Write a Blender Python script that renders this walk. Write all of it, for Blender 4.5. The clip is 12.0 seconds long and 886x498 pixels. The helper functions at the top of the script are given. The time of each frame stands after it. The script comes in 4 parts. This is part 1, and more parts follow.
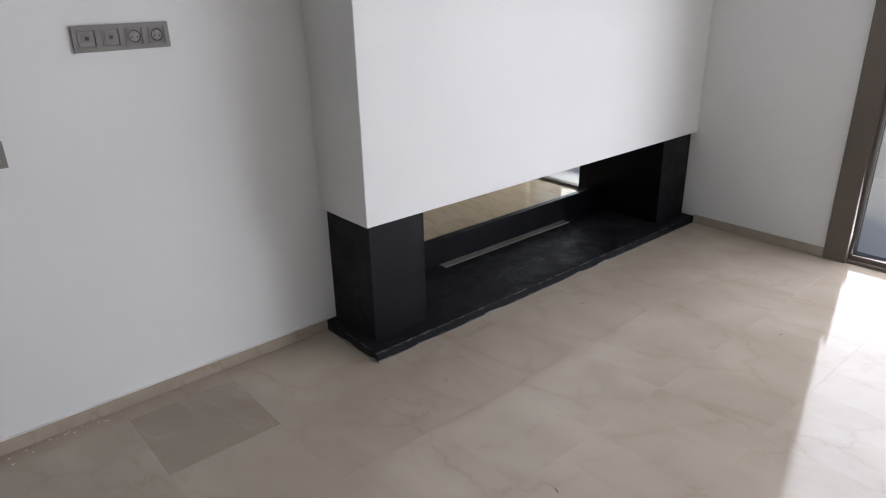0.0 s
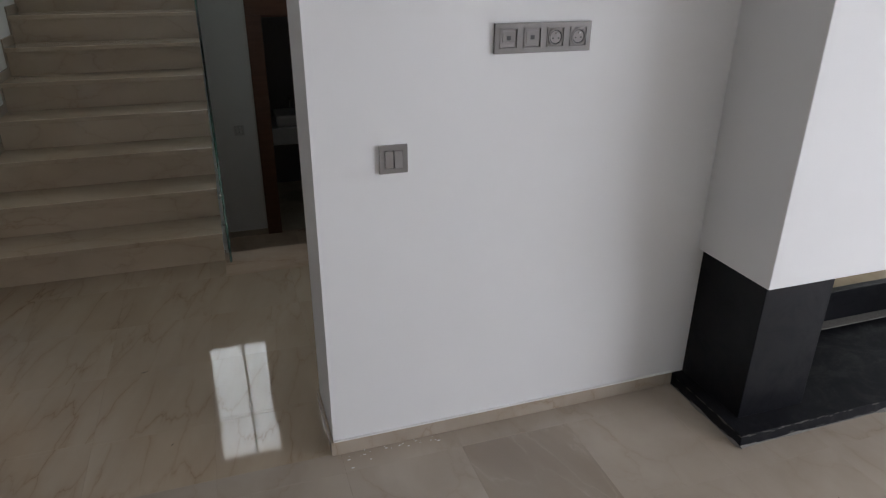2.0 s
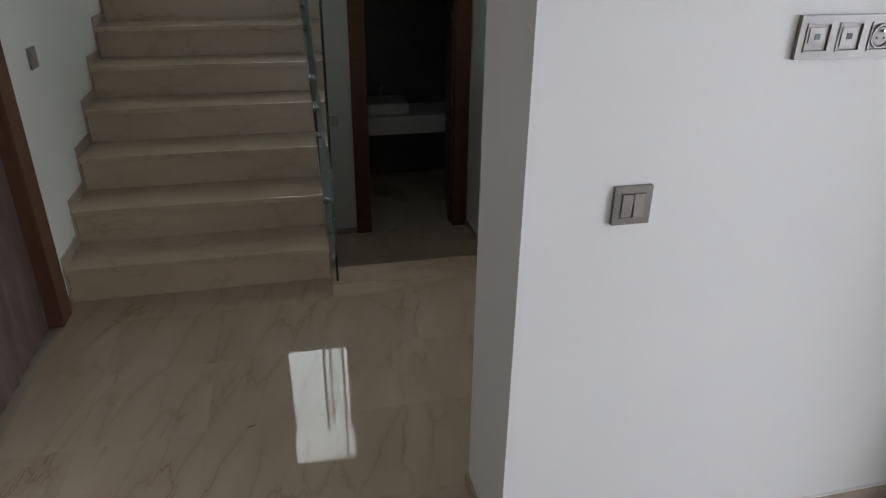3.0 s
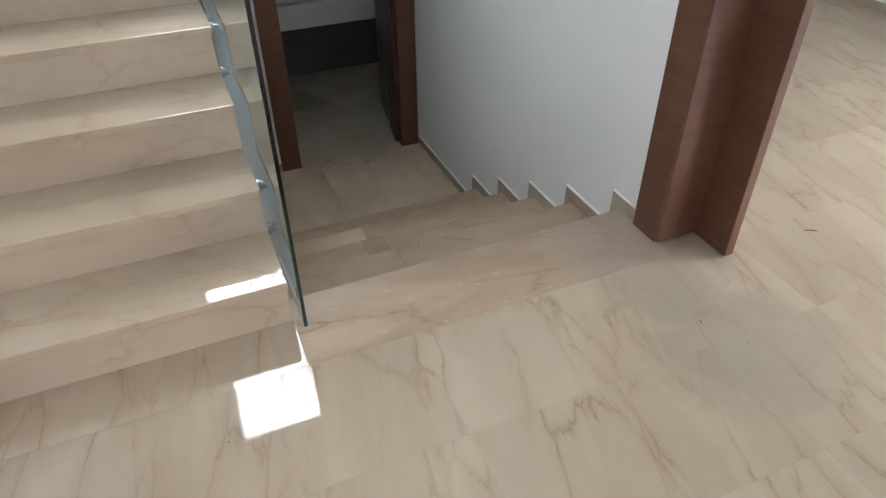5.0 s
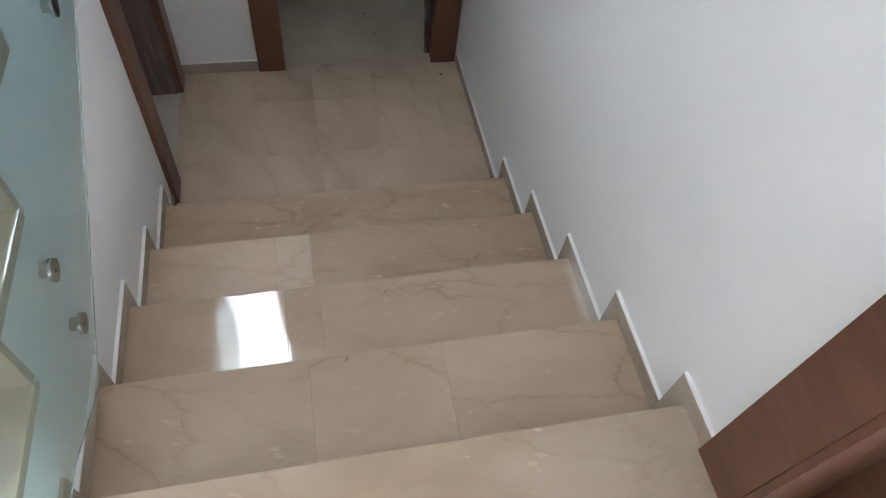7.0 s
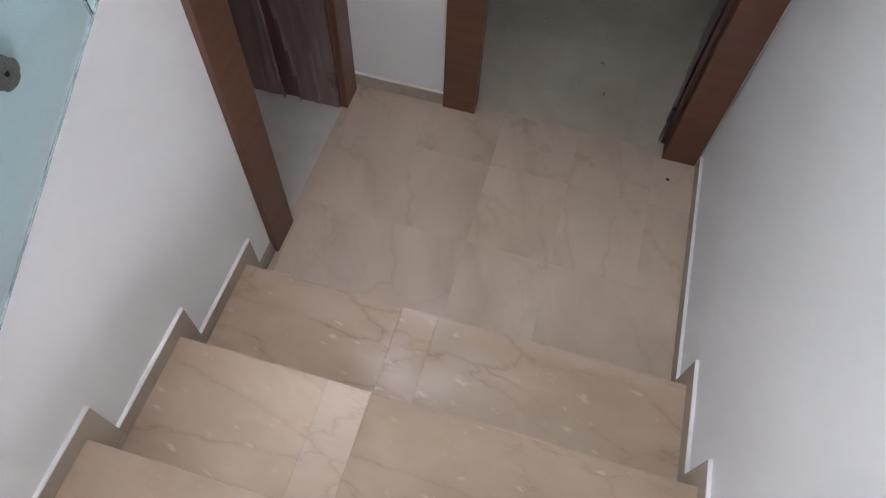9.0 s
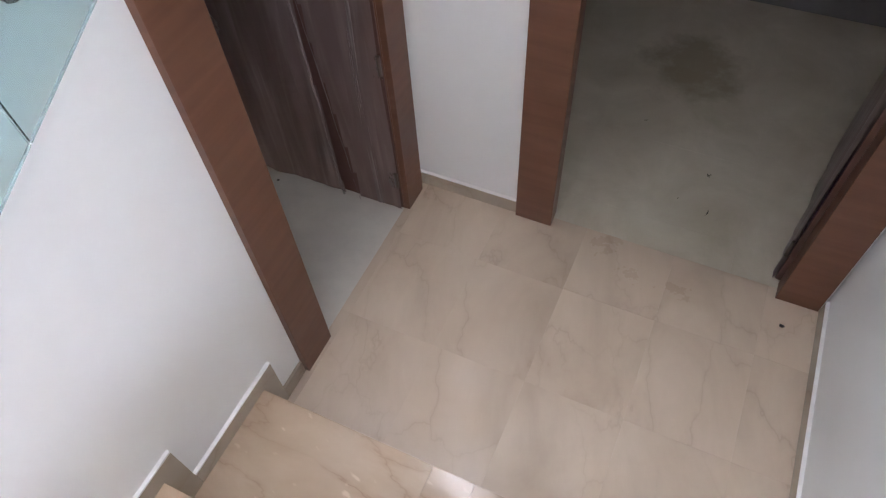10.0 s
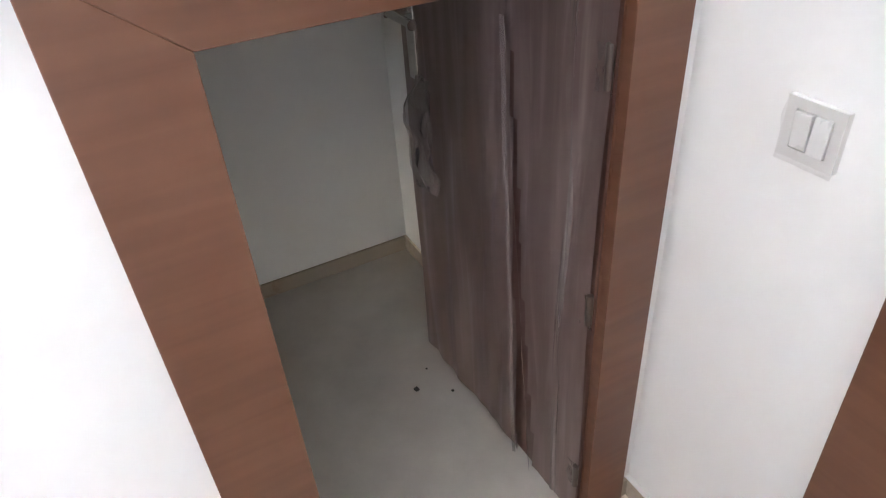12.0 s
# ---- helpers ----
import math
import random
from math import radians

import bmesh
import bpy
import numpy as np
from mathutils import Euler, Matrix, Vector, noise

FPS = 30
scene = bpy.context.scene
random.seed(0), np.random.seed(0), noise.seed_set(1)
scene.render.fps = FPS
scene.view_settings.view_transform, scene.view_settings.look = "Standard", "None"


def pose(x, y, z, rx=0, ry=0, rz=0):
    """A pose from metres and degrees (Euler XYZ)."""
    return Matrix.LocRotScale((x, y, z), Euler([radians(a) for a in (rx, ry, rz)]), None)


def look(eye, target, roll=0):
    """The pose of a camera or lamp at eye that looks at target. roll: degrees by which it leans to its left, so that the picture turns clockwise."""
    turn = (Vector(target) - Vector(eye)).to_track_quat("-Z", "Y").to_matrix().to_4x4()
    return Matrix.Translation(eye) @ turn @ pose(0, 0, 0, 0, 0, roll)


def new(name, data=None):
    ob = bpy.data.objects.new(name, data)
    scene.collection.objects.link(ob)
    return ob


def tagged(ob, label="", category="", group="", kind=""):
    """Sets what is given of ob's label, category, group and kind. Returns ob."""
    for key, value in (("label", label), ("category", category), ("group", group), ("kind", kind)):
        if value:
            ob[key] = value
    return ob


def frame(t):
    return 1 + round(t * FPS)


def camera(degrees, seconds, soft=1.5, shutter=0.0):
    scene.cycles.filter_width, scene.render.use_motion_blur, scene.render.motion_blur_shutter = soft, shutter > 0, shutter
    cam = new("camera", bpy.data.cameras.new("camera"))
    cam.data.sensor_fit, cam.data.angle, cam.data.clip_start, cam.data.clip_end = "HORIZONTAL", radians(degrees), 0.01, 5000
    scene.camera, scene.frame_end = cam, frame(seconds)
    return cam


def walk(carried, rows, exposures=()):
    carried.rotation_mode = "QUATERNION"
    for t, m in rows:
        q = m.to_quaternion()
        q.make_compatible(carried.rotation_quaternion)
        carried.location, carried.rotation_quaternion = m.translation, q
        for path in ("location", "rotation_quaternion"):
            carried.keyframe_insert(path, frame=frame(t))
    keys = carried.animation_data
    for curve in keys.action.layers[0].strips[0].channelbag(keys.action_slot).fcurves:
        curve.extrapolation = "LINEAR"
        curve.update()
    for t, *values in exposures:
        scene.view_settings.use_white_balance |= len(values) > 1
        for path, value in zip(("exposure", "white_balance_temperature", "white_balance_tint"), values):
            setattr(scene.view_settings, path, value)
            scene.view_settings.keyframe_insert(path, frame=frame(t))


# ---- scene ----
cam = camera(67.21, 12.0, soft=1.2, shutter=0.0)
PATH = [
    (0.0, 0.281, -4.547, 1.646, -40.90, -22.14, 1.13),
    (0.5, 0.448, -4.513, 1.739, -38.54, -21.67, -1.19),
    (1.0, 0.407, -4.384, 1.724, -28.08, -23.57, -1.44),
    (1.5, 0.202, -4.144, 1.716, -21.83, -23.75, -0.25),
    (2.0, 0.060, -3.860, 1.721, -18.40, -24.16, -0.30),
    (2.5, -0.025, -3.514, 1.718, -13.94, -24.67, -0.40),
    (3.0, -0.176, -3.136, 1.670, -13.12, -25.67, -0.73),
    (3.2, -0.224, -2.989, 1.697, -15.71, -26.22, 0.18),
    (4.8, -0.262, -1.826, 1.615, -22.35, -33.30, 0.22),
    (5.0, -0.206, -1.699, 1.587, -23.44, -37.85, 0.30),
    (5.5, -0.045, -1.327, 1.547, -23.23, -41.35, -0.74),
    (6.0, 0.121, -0.982, 1.487, -20.47, -47.07, -2.09),
    (6.5, 0.295, -0.679, 1.475, -20.60, -51.29, -2.91),
    (6.7, 0.411, -0.541, 1.474, -17.51, -52.85, -3.96),
    (8.3, 0.800, 0.300, 1.423, 10.62, -61.32, -4.20),
    (8.5, 0.818, 0.401, 1.369, 12.92, -63.11, -3.71),
    (9.0, 0.813, 0.630, 1.192, 15.95, -59.54, -1.80),
    (9.5, 0.836, 0.818, 1.108, 19.93, -59.37, 1.02),
    (10.0, 0.829, 1.011, 1.028, 24.74, -54.11, 2.62),
    (10.5, 0.781, 1.194, 0.855, 28.37, -46.45, 2.17),
    (11.0, 0.774, 1.371, 0.822, 36.06, -39.90, 5.20),
    (11.5, 0.752, 1.546, 0.691, 54.76, -34.90, 5.46),
    (12.0, 0.684, 1.681, 0.611, 61.79, -35.32, 3.60),
]
EXPOSURES = [(0.0, 0.0, 6650, 10), (0.5, -0.08, 6650, 10), (1.0, -0.1, 6650, 11), (2.0, 0.0, 6640, 10), (3.2, 0.33, 6620, 8), (4.8, 2.5, 6370, 12), (5.5, 2.44, 6330, 12), (6.5, 2.72, 6280, 14),
             (6.7, 2.8, 6270, 14), (8.3, 3.26, 6210, 21), (9.5, 3.72, 6210, 22), (10.5, 4.3, 6270, 21), (12.0, 4.78, 6340, 19)]
walk(cam, [(t, pose(x, y, z, 90 + p, r, w)) for t, x, y, z, w, p, r in PATH], EXPOSURES)

# ---- plan, in metres ----
XL, XR = -0.028, 1.392          # side walls of the lower flight
XW, XE = -1.277, 4.531          # west and east walls
YW, YB = -1.876, -1.547         # fireplace wall, front and back
YN = 2.473                      # north wall
XC = 0.302                      # free end of the fireplace wall
RU, GU = 0.184, 0.2906          # upper flight: rise, going
RD, GD, Y1 = 0.1708, 0.335, 0.130  # lower flight: rise, going, first nosing
WR = 0.057                      # skirting wraps this far past a nosing
ZL = -5 * RD                    # lower landing
H, HT = 2.9, 4.0                # ceilings: rooms, stairwell (unseen, set low to bounce more light)
YS = -7.8                       # south wall
SK = 0.059                      # skirting height

# ---- light ----
world = bpy.data.worlds.new("sky")
scene.world = world
world.use_nodes = True
wn = world.node_tree.nodes
sky = wn.new("ShaderNodeTexSky")
sky.sky_type, sky.sun_disc = "NISHITA", False
sky.sun_elevation, sky.sun_rotation = radians(48), radians(200)
wn["Background"].inputs[1].default_value = 0.12
world.node_tree.links.new(sky.outputs[0], wn["Background"].inputs[0])
sun = new("sun", bpy.data.lights.new("sun", "SUN"))
sun.data.energy, sun.data.angle, sun.data.color = 1.2, radians(10), (1.0, 0.95, 0.88)
sun.matrix_world = look((0, 0, 0), (0.32, 0.75, -0.95))


def window_light(name, eye, target, w, h, watts, color):
    lamp = new(name, bpy.data.lights.new(name, "AREA"))
    lamp.data.shape, lamp.data.size, lamp.data.size_y = "RECTANGLE", w, h
    lamp.data.energy, lamp.data.color = watts, color
    lamp.matrix_world = look(eye, target)
    return lamp


DAY = (0.93, 0.97, 1.0)
COOL = (0.85, 0.88, 1.0)
window_light("window_light_east", (XE + 0.2, -5.12, 1.15), (XE - 1, -5.30, 1.05), 3.7, 2.2, 138, COOL)
window_light("window_light_back", (XE + 0.2, -1.11, 1.15), (XE - 1, -1.11, 0.8), 0.75, 2.2, 16, DAY)
window_light("window_light_stair", (-0.08, YN + 0.2, 2.79), (-0.08, 0.0, 1.65), 0.62, 1.4, 11, DAY)


# ---- materials ----
def material(name):
    m = bpy.data.materials.new(name)
    m.use_nodes = True
    return m, m.node_tree.nodes, m.node_tree.links, m.node_tree.nodes["Principled BSDF"]


def node(nodes, kind, **values):
    n = nodes.new(kind)
    for key, value in values.items():
        n.inputs[key].default_value = value
    return n


def ramp(nodes, stops):
    n = nodes.new("ShaderNodeValToRGB")
    while len(n.color_ramp.elements) < len(stops):
        n.color_ramp.elements.new(0.5)
    for e, (at, c) in zip(n.color_ramp.elements, stops):
        e.position, e.color = at, (*c, 1)
    return n


def bump(nodes, links, bsdf, height, strength, distance=0.002):
    b = node(nodes, "ShaderNodeBump", Strength=strength, Distance=distance)
    links.new(height, b.inputs["Height"])
    links.new(b.outputs[0], bsdf.inputs["Normal"])


def mix(nodes, links, fac, a, b, mode="MIX"):
    n = nodes.new("ShaderNodeMix")
    n.data_type, n.blend_type = "RGBA", mode
    for value, socket in ((fac, n.inputs[0]), (a, n.inputs[6]), (b, n.inputs[7])):
        if isinstance(value, (int, float)):
            socket.default_value = value
        elif isinstance(value, tuple):
            socket.default_value = (*value, 1)
        else:
            links.new(value, socket)
    return n.outputs[2]


def coords(nodes, links, scale=(1, 1, 1), turn=(0, 0, 0), shift=1.0):
    """World places in metres, turned, then stretched, then (by shift) moved at random for each object."""
    g = nodes.new("ShaderNodeNewGeometry")
    spin = nodes.new("ShaderNodeMapping")
    spin.inputs["Rotation"].default_value = turn
    mp = nodes.new("ShaderNodeMapping")
    mp.inputs["Scale"].default_value = scale
    links.new(g.outputs["Position"], spin.inputs[0])
    links.new(spin.outputs[0], mp.inputs[0])
    if shift:
        info = nodes.new("ShaderNodeObjectInfo")
        s = nodes.new("ShaderNodeVectorMath")
        s.operation = "SCALE"
        s.inputs[0].default_value = (7.0 * shift, 13.0 * shift, 5.0 * shift)
        links.new(info.outputs["Random"], s.inputs["Scale"])
        links.new(s.outputs[0], mp.inputs["Location"])
    return mp.outputs[0]


def marble(name, light, dark, vein, rough=0.05, spread=0.07, along=(2.3, 0.75, 1.4), turn=-0.26, veins_to=0.8, own=1.0, vein_scale=2.6, coat=0.0, flecks=0.0, smears=()):
    """Polished limestone: cloudy drifts and broken thin veins that all run one way."""
    m, n, l, b = material(name)
    co = coords(n, l, along, (0.0, 0.0, turn), own)
    drift = node(n, "ShaderNodeTexNoise", Scale=1.5, Detail=5.0, Roughness=0.55, Distortion=0.7)
    l.new(co, drift.inputs[0])
    r1 = ramp(n, [(0.28, dark), (0.5, tuple((p + q) / 2 for p, q in zip(light, dark))), (0.72, light)])
    l.new(drift.outputs[0], r1.inputs[0])
    pebble = node(n, "ShaderNodeTexVoronoi", Scale=vein_scale, Randomness=1.0)
    pebble.feature = "DISTANCE_TO_EDGE"
    warp = node(n, "ShaderNodeTexNoise", Scale=3.5, Detail=4.0, Roughness=0.6)
    l.new(co, warp.inputs[0])
    moved = n.new("ShaderNodeVectorMath")
    moved.operation = "MULTIPLY_ADD"
    moved.inputs[1].default_value = (0.30, 0.30, 0.30)
    l.new(warp.outputs[1], moved.inputs[0])
    l.new(co, moved.inputs[2])
    l.new(moved.outputs[0], pebble.inputs[0])
    r2 = ramp(n, [(0.0, (1, 1, 1)), (0.010, (0.45, 0.45, 0.45)), (0.05, (0.16, 0.16, 0.16)), (0.22, (0, 0, 0))])
    l.new(pebble.outputs[0], r2.inputs[0])
    mask = node(n, "ShaderNodeTexNoise", Scale=2.0, Detail=4.0, Roughness=0.6)
    l.new(coords(n, l, (1.6, 1.1, 1.3), (0.3, 0.2, turn), own), mask.inputs[0])
    r3 = ramp(n, [(0.36, (0.08 * veins_to,) * 3), (0.66, (veins_to,) * 3)])
    l.new(mask.outputs[0], r3.inputs[0])
    both = mix(n, l, 1.0, r2.outputs[0], r3.outputs[0], "MULTIPLY")
    c = mix(n, l, both, r1.outputs[0], vein)
    if flecks:
        chip = node(n, "ShaderNodeTexNoise", Scale=26.0, Detail=2.0, Roughness=0.5)
        l.new(coords(n, l, (0.6, 1.5, 1.0), (0.0, 0.0, 0.3), own), chip.inputs[0])
        rc = ramp(n, [(0.66, (0, 0, 0)), (0.74, (flecks,) * 3)])
        l.new(chip.outputs[0], rc.inputs[0])
        c = mix(n, l, rc.outputs[0], c, tuple(min(0.8, v * 1.3) for v in light))
    info = n.new("ShaderNodeObjectInfo")
    tone = ramp(n, [(0.0, (1 - spread,) * 3), (1.0, (1 + 0.3 * spread,) * 3)])
    l.new(info.outputs["Random"], tone.inputs[0])
    c = mix(n, l, 1.0, c, tone.outputs[0], "MULTIPLY")
    stain = node(n, "ShaderNodeTexNoise", Scale=0.9, Detail=5.0, Roughness=0.6)
    l.new(coords(n, l, shift=0), stain.inputs[0])
    rs = ramp(n, [(0.3, (0.90, 0.885, 0.87)), (0.62, (1, 1, 1))])
    l.new(stain.outputs[0], rs.inputs[0])
    c = mix(n, l, 1.0, c, rs.outputs[0], "MULTIPLY")
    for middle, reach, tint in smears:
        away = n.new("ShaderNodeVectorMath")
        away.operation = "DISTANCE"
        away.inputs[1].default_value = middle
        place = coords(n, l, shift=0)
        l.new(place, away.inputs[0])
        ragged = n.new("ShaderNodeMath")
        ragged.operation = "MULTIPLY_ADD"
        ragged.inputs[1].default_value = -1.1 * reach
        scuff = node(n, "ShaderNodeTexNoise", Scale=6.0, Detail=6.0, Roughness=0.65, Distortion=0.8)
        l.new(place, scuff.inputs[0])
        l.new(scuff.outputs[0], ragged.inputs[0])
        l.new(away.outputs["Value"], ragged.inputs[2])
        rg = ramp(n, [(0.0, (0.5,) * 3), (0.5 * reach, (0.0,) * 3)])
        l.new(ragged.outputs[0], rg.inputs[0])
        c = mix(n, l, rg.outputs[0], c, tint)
    dust = node(n, "ShaderNodeTexNoise", Scale=2.3, Detail=6.0, Roughness=0.7)
    l.new(coords(n, l, shift=0), dust.inputs[0])
    rd = ramp(n, [(0.35, (rough * 0.7,) * 3), (0.8, (rough * 3.0 if rough > 0.3 else min(0.255, rough * 3.0),) * 3)])
    l.new(dust.outputs[0], rd.inputs[0])
    l.new(c, b.inputs["Base Color"])
    l.new(rd.outputs[0], b.inputs["Roughness"])
    b.inputs["Specular IOR Level"].default_value = 0.5
    b.inputs["Coat Weight"].default_value = coat
    b.inputs["Coat Roughness"].default_value = 0.04
    wave = node(n, "ShaderNodeTexNoise", Scale=14.0, Detail=3.0)
    l.new(coords(n, l), wave.inputs[0])
    bump(n, l, b, wave.outputs[0], 0.025, 0.002)
    return m


def plaster(name, color, relief=0.12, rough=0.75):
    m, n, l, b = material(name)
    co = coords(n, l, shift=0)
    big = node(n, "ShaderNodeTexNoise", Scale=1.3, Detail=6.0, Roughness=0.65)
    l.new(co, big.inputs[0])
    r = ramp(n, [(0.3, tuple(v * 0.965 for v in color)), (0.7, color)])
    l.new(big.outputs[0], r.inputs[0])
    l.new(r.outputs[0], b.inputs["Base Color"])
    b.inputs["Roughness"].default_value = rough
    fine = node(n, "ShaderNodeTexNoise", Scale=90.0, Detail=3.0)
    l.new(co, fine.inputs[0])
    mid = node(n, "ShaderNodeTexNoise", Scale=6.0, Detail=3.0)
    l.new(co, mid.inputs[0])
    add = n.new("ShaderNodeMath")
    add.operation = "MULTIPLY_ADD"
    add.inputs[1].default_value = 0.25
    l.new(fine.outputs[0], add.inputs[0])
    l.new(mid.outputs[0], add.inputs[2])
    bump(n, l, b, add.outputs[0], relief, 0.004)
    return m


def wood(name, light, dark, upright=True, rough=0.38):
    m, n, l, b = material(name)
    co = coords(n, l, (26, 26, 1.6) if upright else (2.2, 2.2, 34))
    grain = node(n, "ShaderNodeTexNoise", Scale=1.0, Detail=2.5, Roughness=0.55, Distortion=0.5)
    l.new(co, grain.inputs[0])
    r = ramp(n, [(0.3, dark), (0.7, light)])
    l.new(grain.outputs[0], r.inputs[0])
    wear = node(n, "ShaderNodeTexNoise", Scale=4.0, Detail=5.0, Roughness=0.7)
    l.new(coords(n, l), wear.inputs[0])
    rw = ramp(n, [(0.35, (0.88,) * 3), (0.7, (1.06,) * 3)])
    l.new(wear.outputs[0], rw.inputs[0])
    c = mix(n, l, 1.0, r.outputs[0], rw.outputs[0], "MULTIPLY")
    l.new(c, b.inputs["Base Color"])
    rr = ramp(n, [(0.3, (rough * 0.8,) * 3), (0.7, (rough * 1.35,) * 3)])
    l.new(wear.outputs[0], rr.inputs[0])
    l.new(rr.outputs[0], b.inputs["Roughness"])
    bump(n, l, b, grain.outputs[0], 0.05, 0.0006)
    return m


def plain(name, color, rough=0.5, metal=0.0, vary=0.08, scale=8.0):
    m, n, l, b = material(name)
    t = node(n, "ShaderNodeTexNoise", Scale=scale, Detail=5.0, Roughness=0.65)
    l.new(coords(n, l), t.inputs[0])
    r = ramp(n, [(0.3, tuple(v * (1 - vary) for v in color)), (0.7, tuple(min(1, v * (1 + vary)) for v in color))])
    l.new(t.outputs[0], r.inputs[0])
    l.new(r.outputs[0], b.inputs["Base Color"])
    rr = ramp(n, [(0.3, (rough * 0.85,) * 3), (0.7, (min(1, rough * 1.2) if rough > 0.3 else min(0.255, rough * 1.2),) * 3)])
    l.new(t.outputs[0], rr.inputs[0])
    l.new(rr.outputs[0], b.inputs["Roughness"])
    b.inputs["Metallic"].default_value = metal
    return m


def soiled(name, clean, dusty, mud, middle, reach):
    """Stone floor under building dust, with one soft patch of dried mud."""
    m, n, l, b = material(name)
    co = coords(n, l, shift=0)
    cloud = node(n, "ShaderNodeTexNoise", Scale=3.2, Detail=6.0, Roughness=0.6, Distortion=0.5)
    l.new(co, cloud.inputs[0])
    r = ramp(n, [(0.32, dusty), (0.66, clean)])
    l.new(cloud.outputs[0], r.inputs[0])
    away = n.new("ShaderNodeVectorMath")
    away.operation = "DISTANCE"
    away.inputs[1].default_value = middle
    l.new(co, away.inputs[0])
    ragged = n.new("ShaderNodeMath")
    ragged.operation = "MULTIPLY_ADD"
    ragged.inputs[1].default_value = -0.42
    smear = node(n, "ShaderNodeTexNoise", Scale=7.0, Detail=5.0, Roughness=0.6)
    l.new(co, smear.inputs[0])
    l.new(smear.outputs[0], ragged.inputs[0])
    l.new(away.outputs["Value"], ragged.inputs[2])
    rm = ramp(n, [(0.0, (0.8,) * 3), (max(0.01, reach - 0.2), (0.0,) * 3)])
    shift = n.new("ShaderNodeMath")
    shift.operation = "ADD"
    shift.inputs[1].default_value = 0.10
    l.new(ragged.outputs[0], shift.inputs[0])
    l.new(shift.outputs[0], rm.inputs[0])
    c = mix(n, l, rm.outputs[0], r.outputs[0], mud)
    l.new(c, b.inputs["Base Color"])
    rr = ramp(n, [(0.3, (0.5,) * 3), (0.7, (0.31,) * 3)])
    l.new(cloud.outputs[0], rr.inputs[0])
    l.new(rr.outputs[0], b.inputs["Roughness"])
    return m


def granite(name, color, dusty, rough):
    m, n, l, b = material(name)
    co = coords(n, l)
    spots = node(n, "ShaderNodeTexNoise", Scale=420.0, Detail=2.0)
    l.new(co, spots.inputs[0])
    r = ramp(n, [(0.45, color), (0.78, tuple(v * 2.2 for v in color))])
    l.new(spots.outputs[0], r.inputs[0])
    dirt = node(n, "ShaderNodeTexNoise", Scale=5.0, Detail=8.0, Roughness=0.75, Distortion=0.6)
    l.new(co, dirt.inputs[0])
    rd = ramp(n, [(0.5, (0, 0, 0)), (0.78, (dusty,) * 3)])
    l.new(dirt.outputs[0], rd.inputs[0])
    c = mix(n, l, rd.outputs[0], r.outputs[0], (0.16, 0.15, 0.14))
    l.new(c, b.inputs["Base Color"])
    rr = ramp(n, [(0.4, (rough,) * 3), (0.75, (min(1, rough * 2.5),) * 3)])
    l.new(dirt.outputs[0], rr.inputs[0])
    l.new(rr.outputs[0], b.inputs["Roughness"])
    b.inputs["Specular IOR Level"].default_value = 0.2
    bump(n, l, b, dirt.outputs[0], 0.06, 0.001)
    return m


def glass(name, tint, rough=0.0):
    m, n, l, b = material(name)
    b.inputs["Base Color"].default_value = (*tint, 1)
    b.inputs["Transmission Weight"].default_value = 1.0
    b.inputs["Roughness"].default_value = rough
    b.inputs["IOR"].default_value = 1.47
    return m


def film(name, haze=(0.138, 0.094, 0.087), white=(0.34, 0.285, 0.275), low=1.0, high=1.0):
    """Thin hazy protective sheet, stretched white along its creases."""
    m, n, l, b = material(name)
    creases = node(n, "ShaderNodeTexNoise", Scale=2.0, Detail=4.0, Roughness=0.5, Distortion=0.6)
    l.new(coords(n, l, (11, 11, 0.9)), creases.inputs[0])
    lines = node(n, "ShaderNodeTexNoise", Scale=3.0, Detail=3.0, Roughness=0.5)
    l.new(coords(n, l, (16, 16, 0.5)), lines.inputs[0])
    r = ramp(n, [(0.46, (0.0,) * 3), (0.64, (0.20,) * 3), (0.80, (0.70,) * 3)])
    l.new(creases.outputs[0], r.inputs[0])
    r2 = ramp(n, [(0.60, (0, 0, 0)), (0.76, (0.30,) * 3)])
    l.new(lines.outputs[0], r2.inputs[0])
    stretched = mix(n, l, 1.0, r.outputs[0], r2.outputs[0], "ADD")
    l.new(mix(n, l, stretched, haze, white), b.inputs["Base Color"])
    l.new(mix(n, l, stretched, (low,) * 3, (high,) * 3), b.inputs["Alpha"])
    b.inputs["Roughness"].default_value = 0.34
    bump(n, l, b, creases.outputs[0], 0.2, 0.006)
    return m


PAINT = plaster("white_wall_paint", (0.80, 0.80, 0.785))
CEILING = plaster("ceiling_paint", (0.82, 0.82, 0.81), 0.06)
MARBLE = marble("beige_marble", (0.465, 0.405, 0.333), (0.375, 0.318, 0.255), (0.24, 0.17, 0.11), 0.055, 0.02, (1.9, 1.15, 1.6), -0.26, 0.40, 0.03, 1.6)
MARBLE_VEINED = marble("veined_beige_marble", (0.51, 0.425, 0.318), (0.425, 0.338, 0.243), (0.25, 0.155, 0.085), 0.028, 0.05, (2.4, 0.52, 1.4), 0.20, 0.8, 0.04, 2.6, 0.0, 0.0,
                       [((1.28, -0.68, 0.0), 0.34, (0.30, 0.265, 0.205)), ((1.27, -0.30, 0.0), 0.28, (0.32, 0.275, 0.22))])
MARBLE_DARK = marble("brown_marble", (0.355, 0.298, 0.235), (0.295, 0.242, 0.188), (0.45, 0.39, 0.32), 0.06)
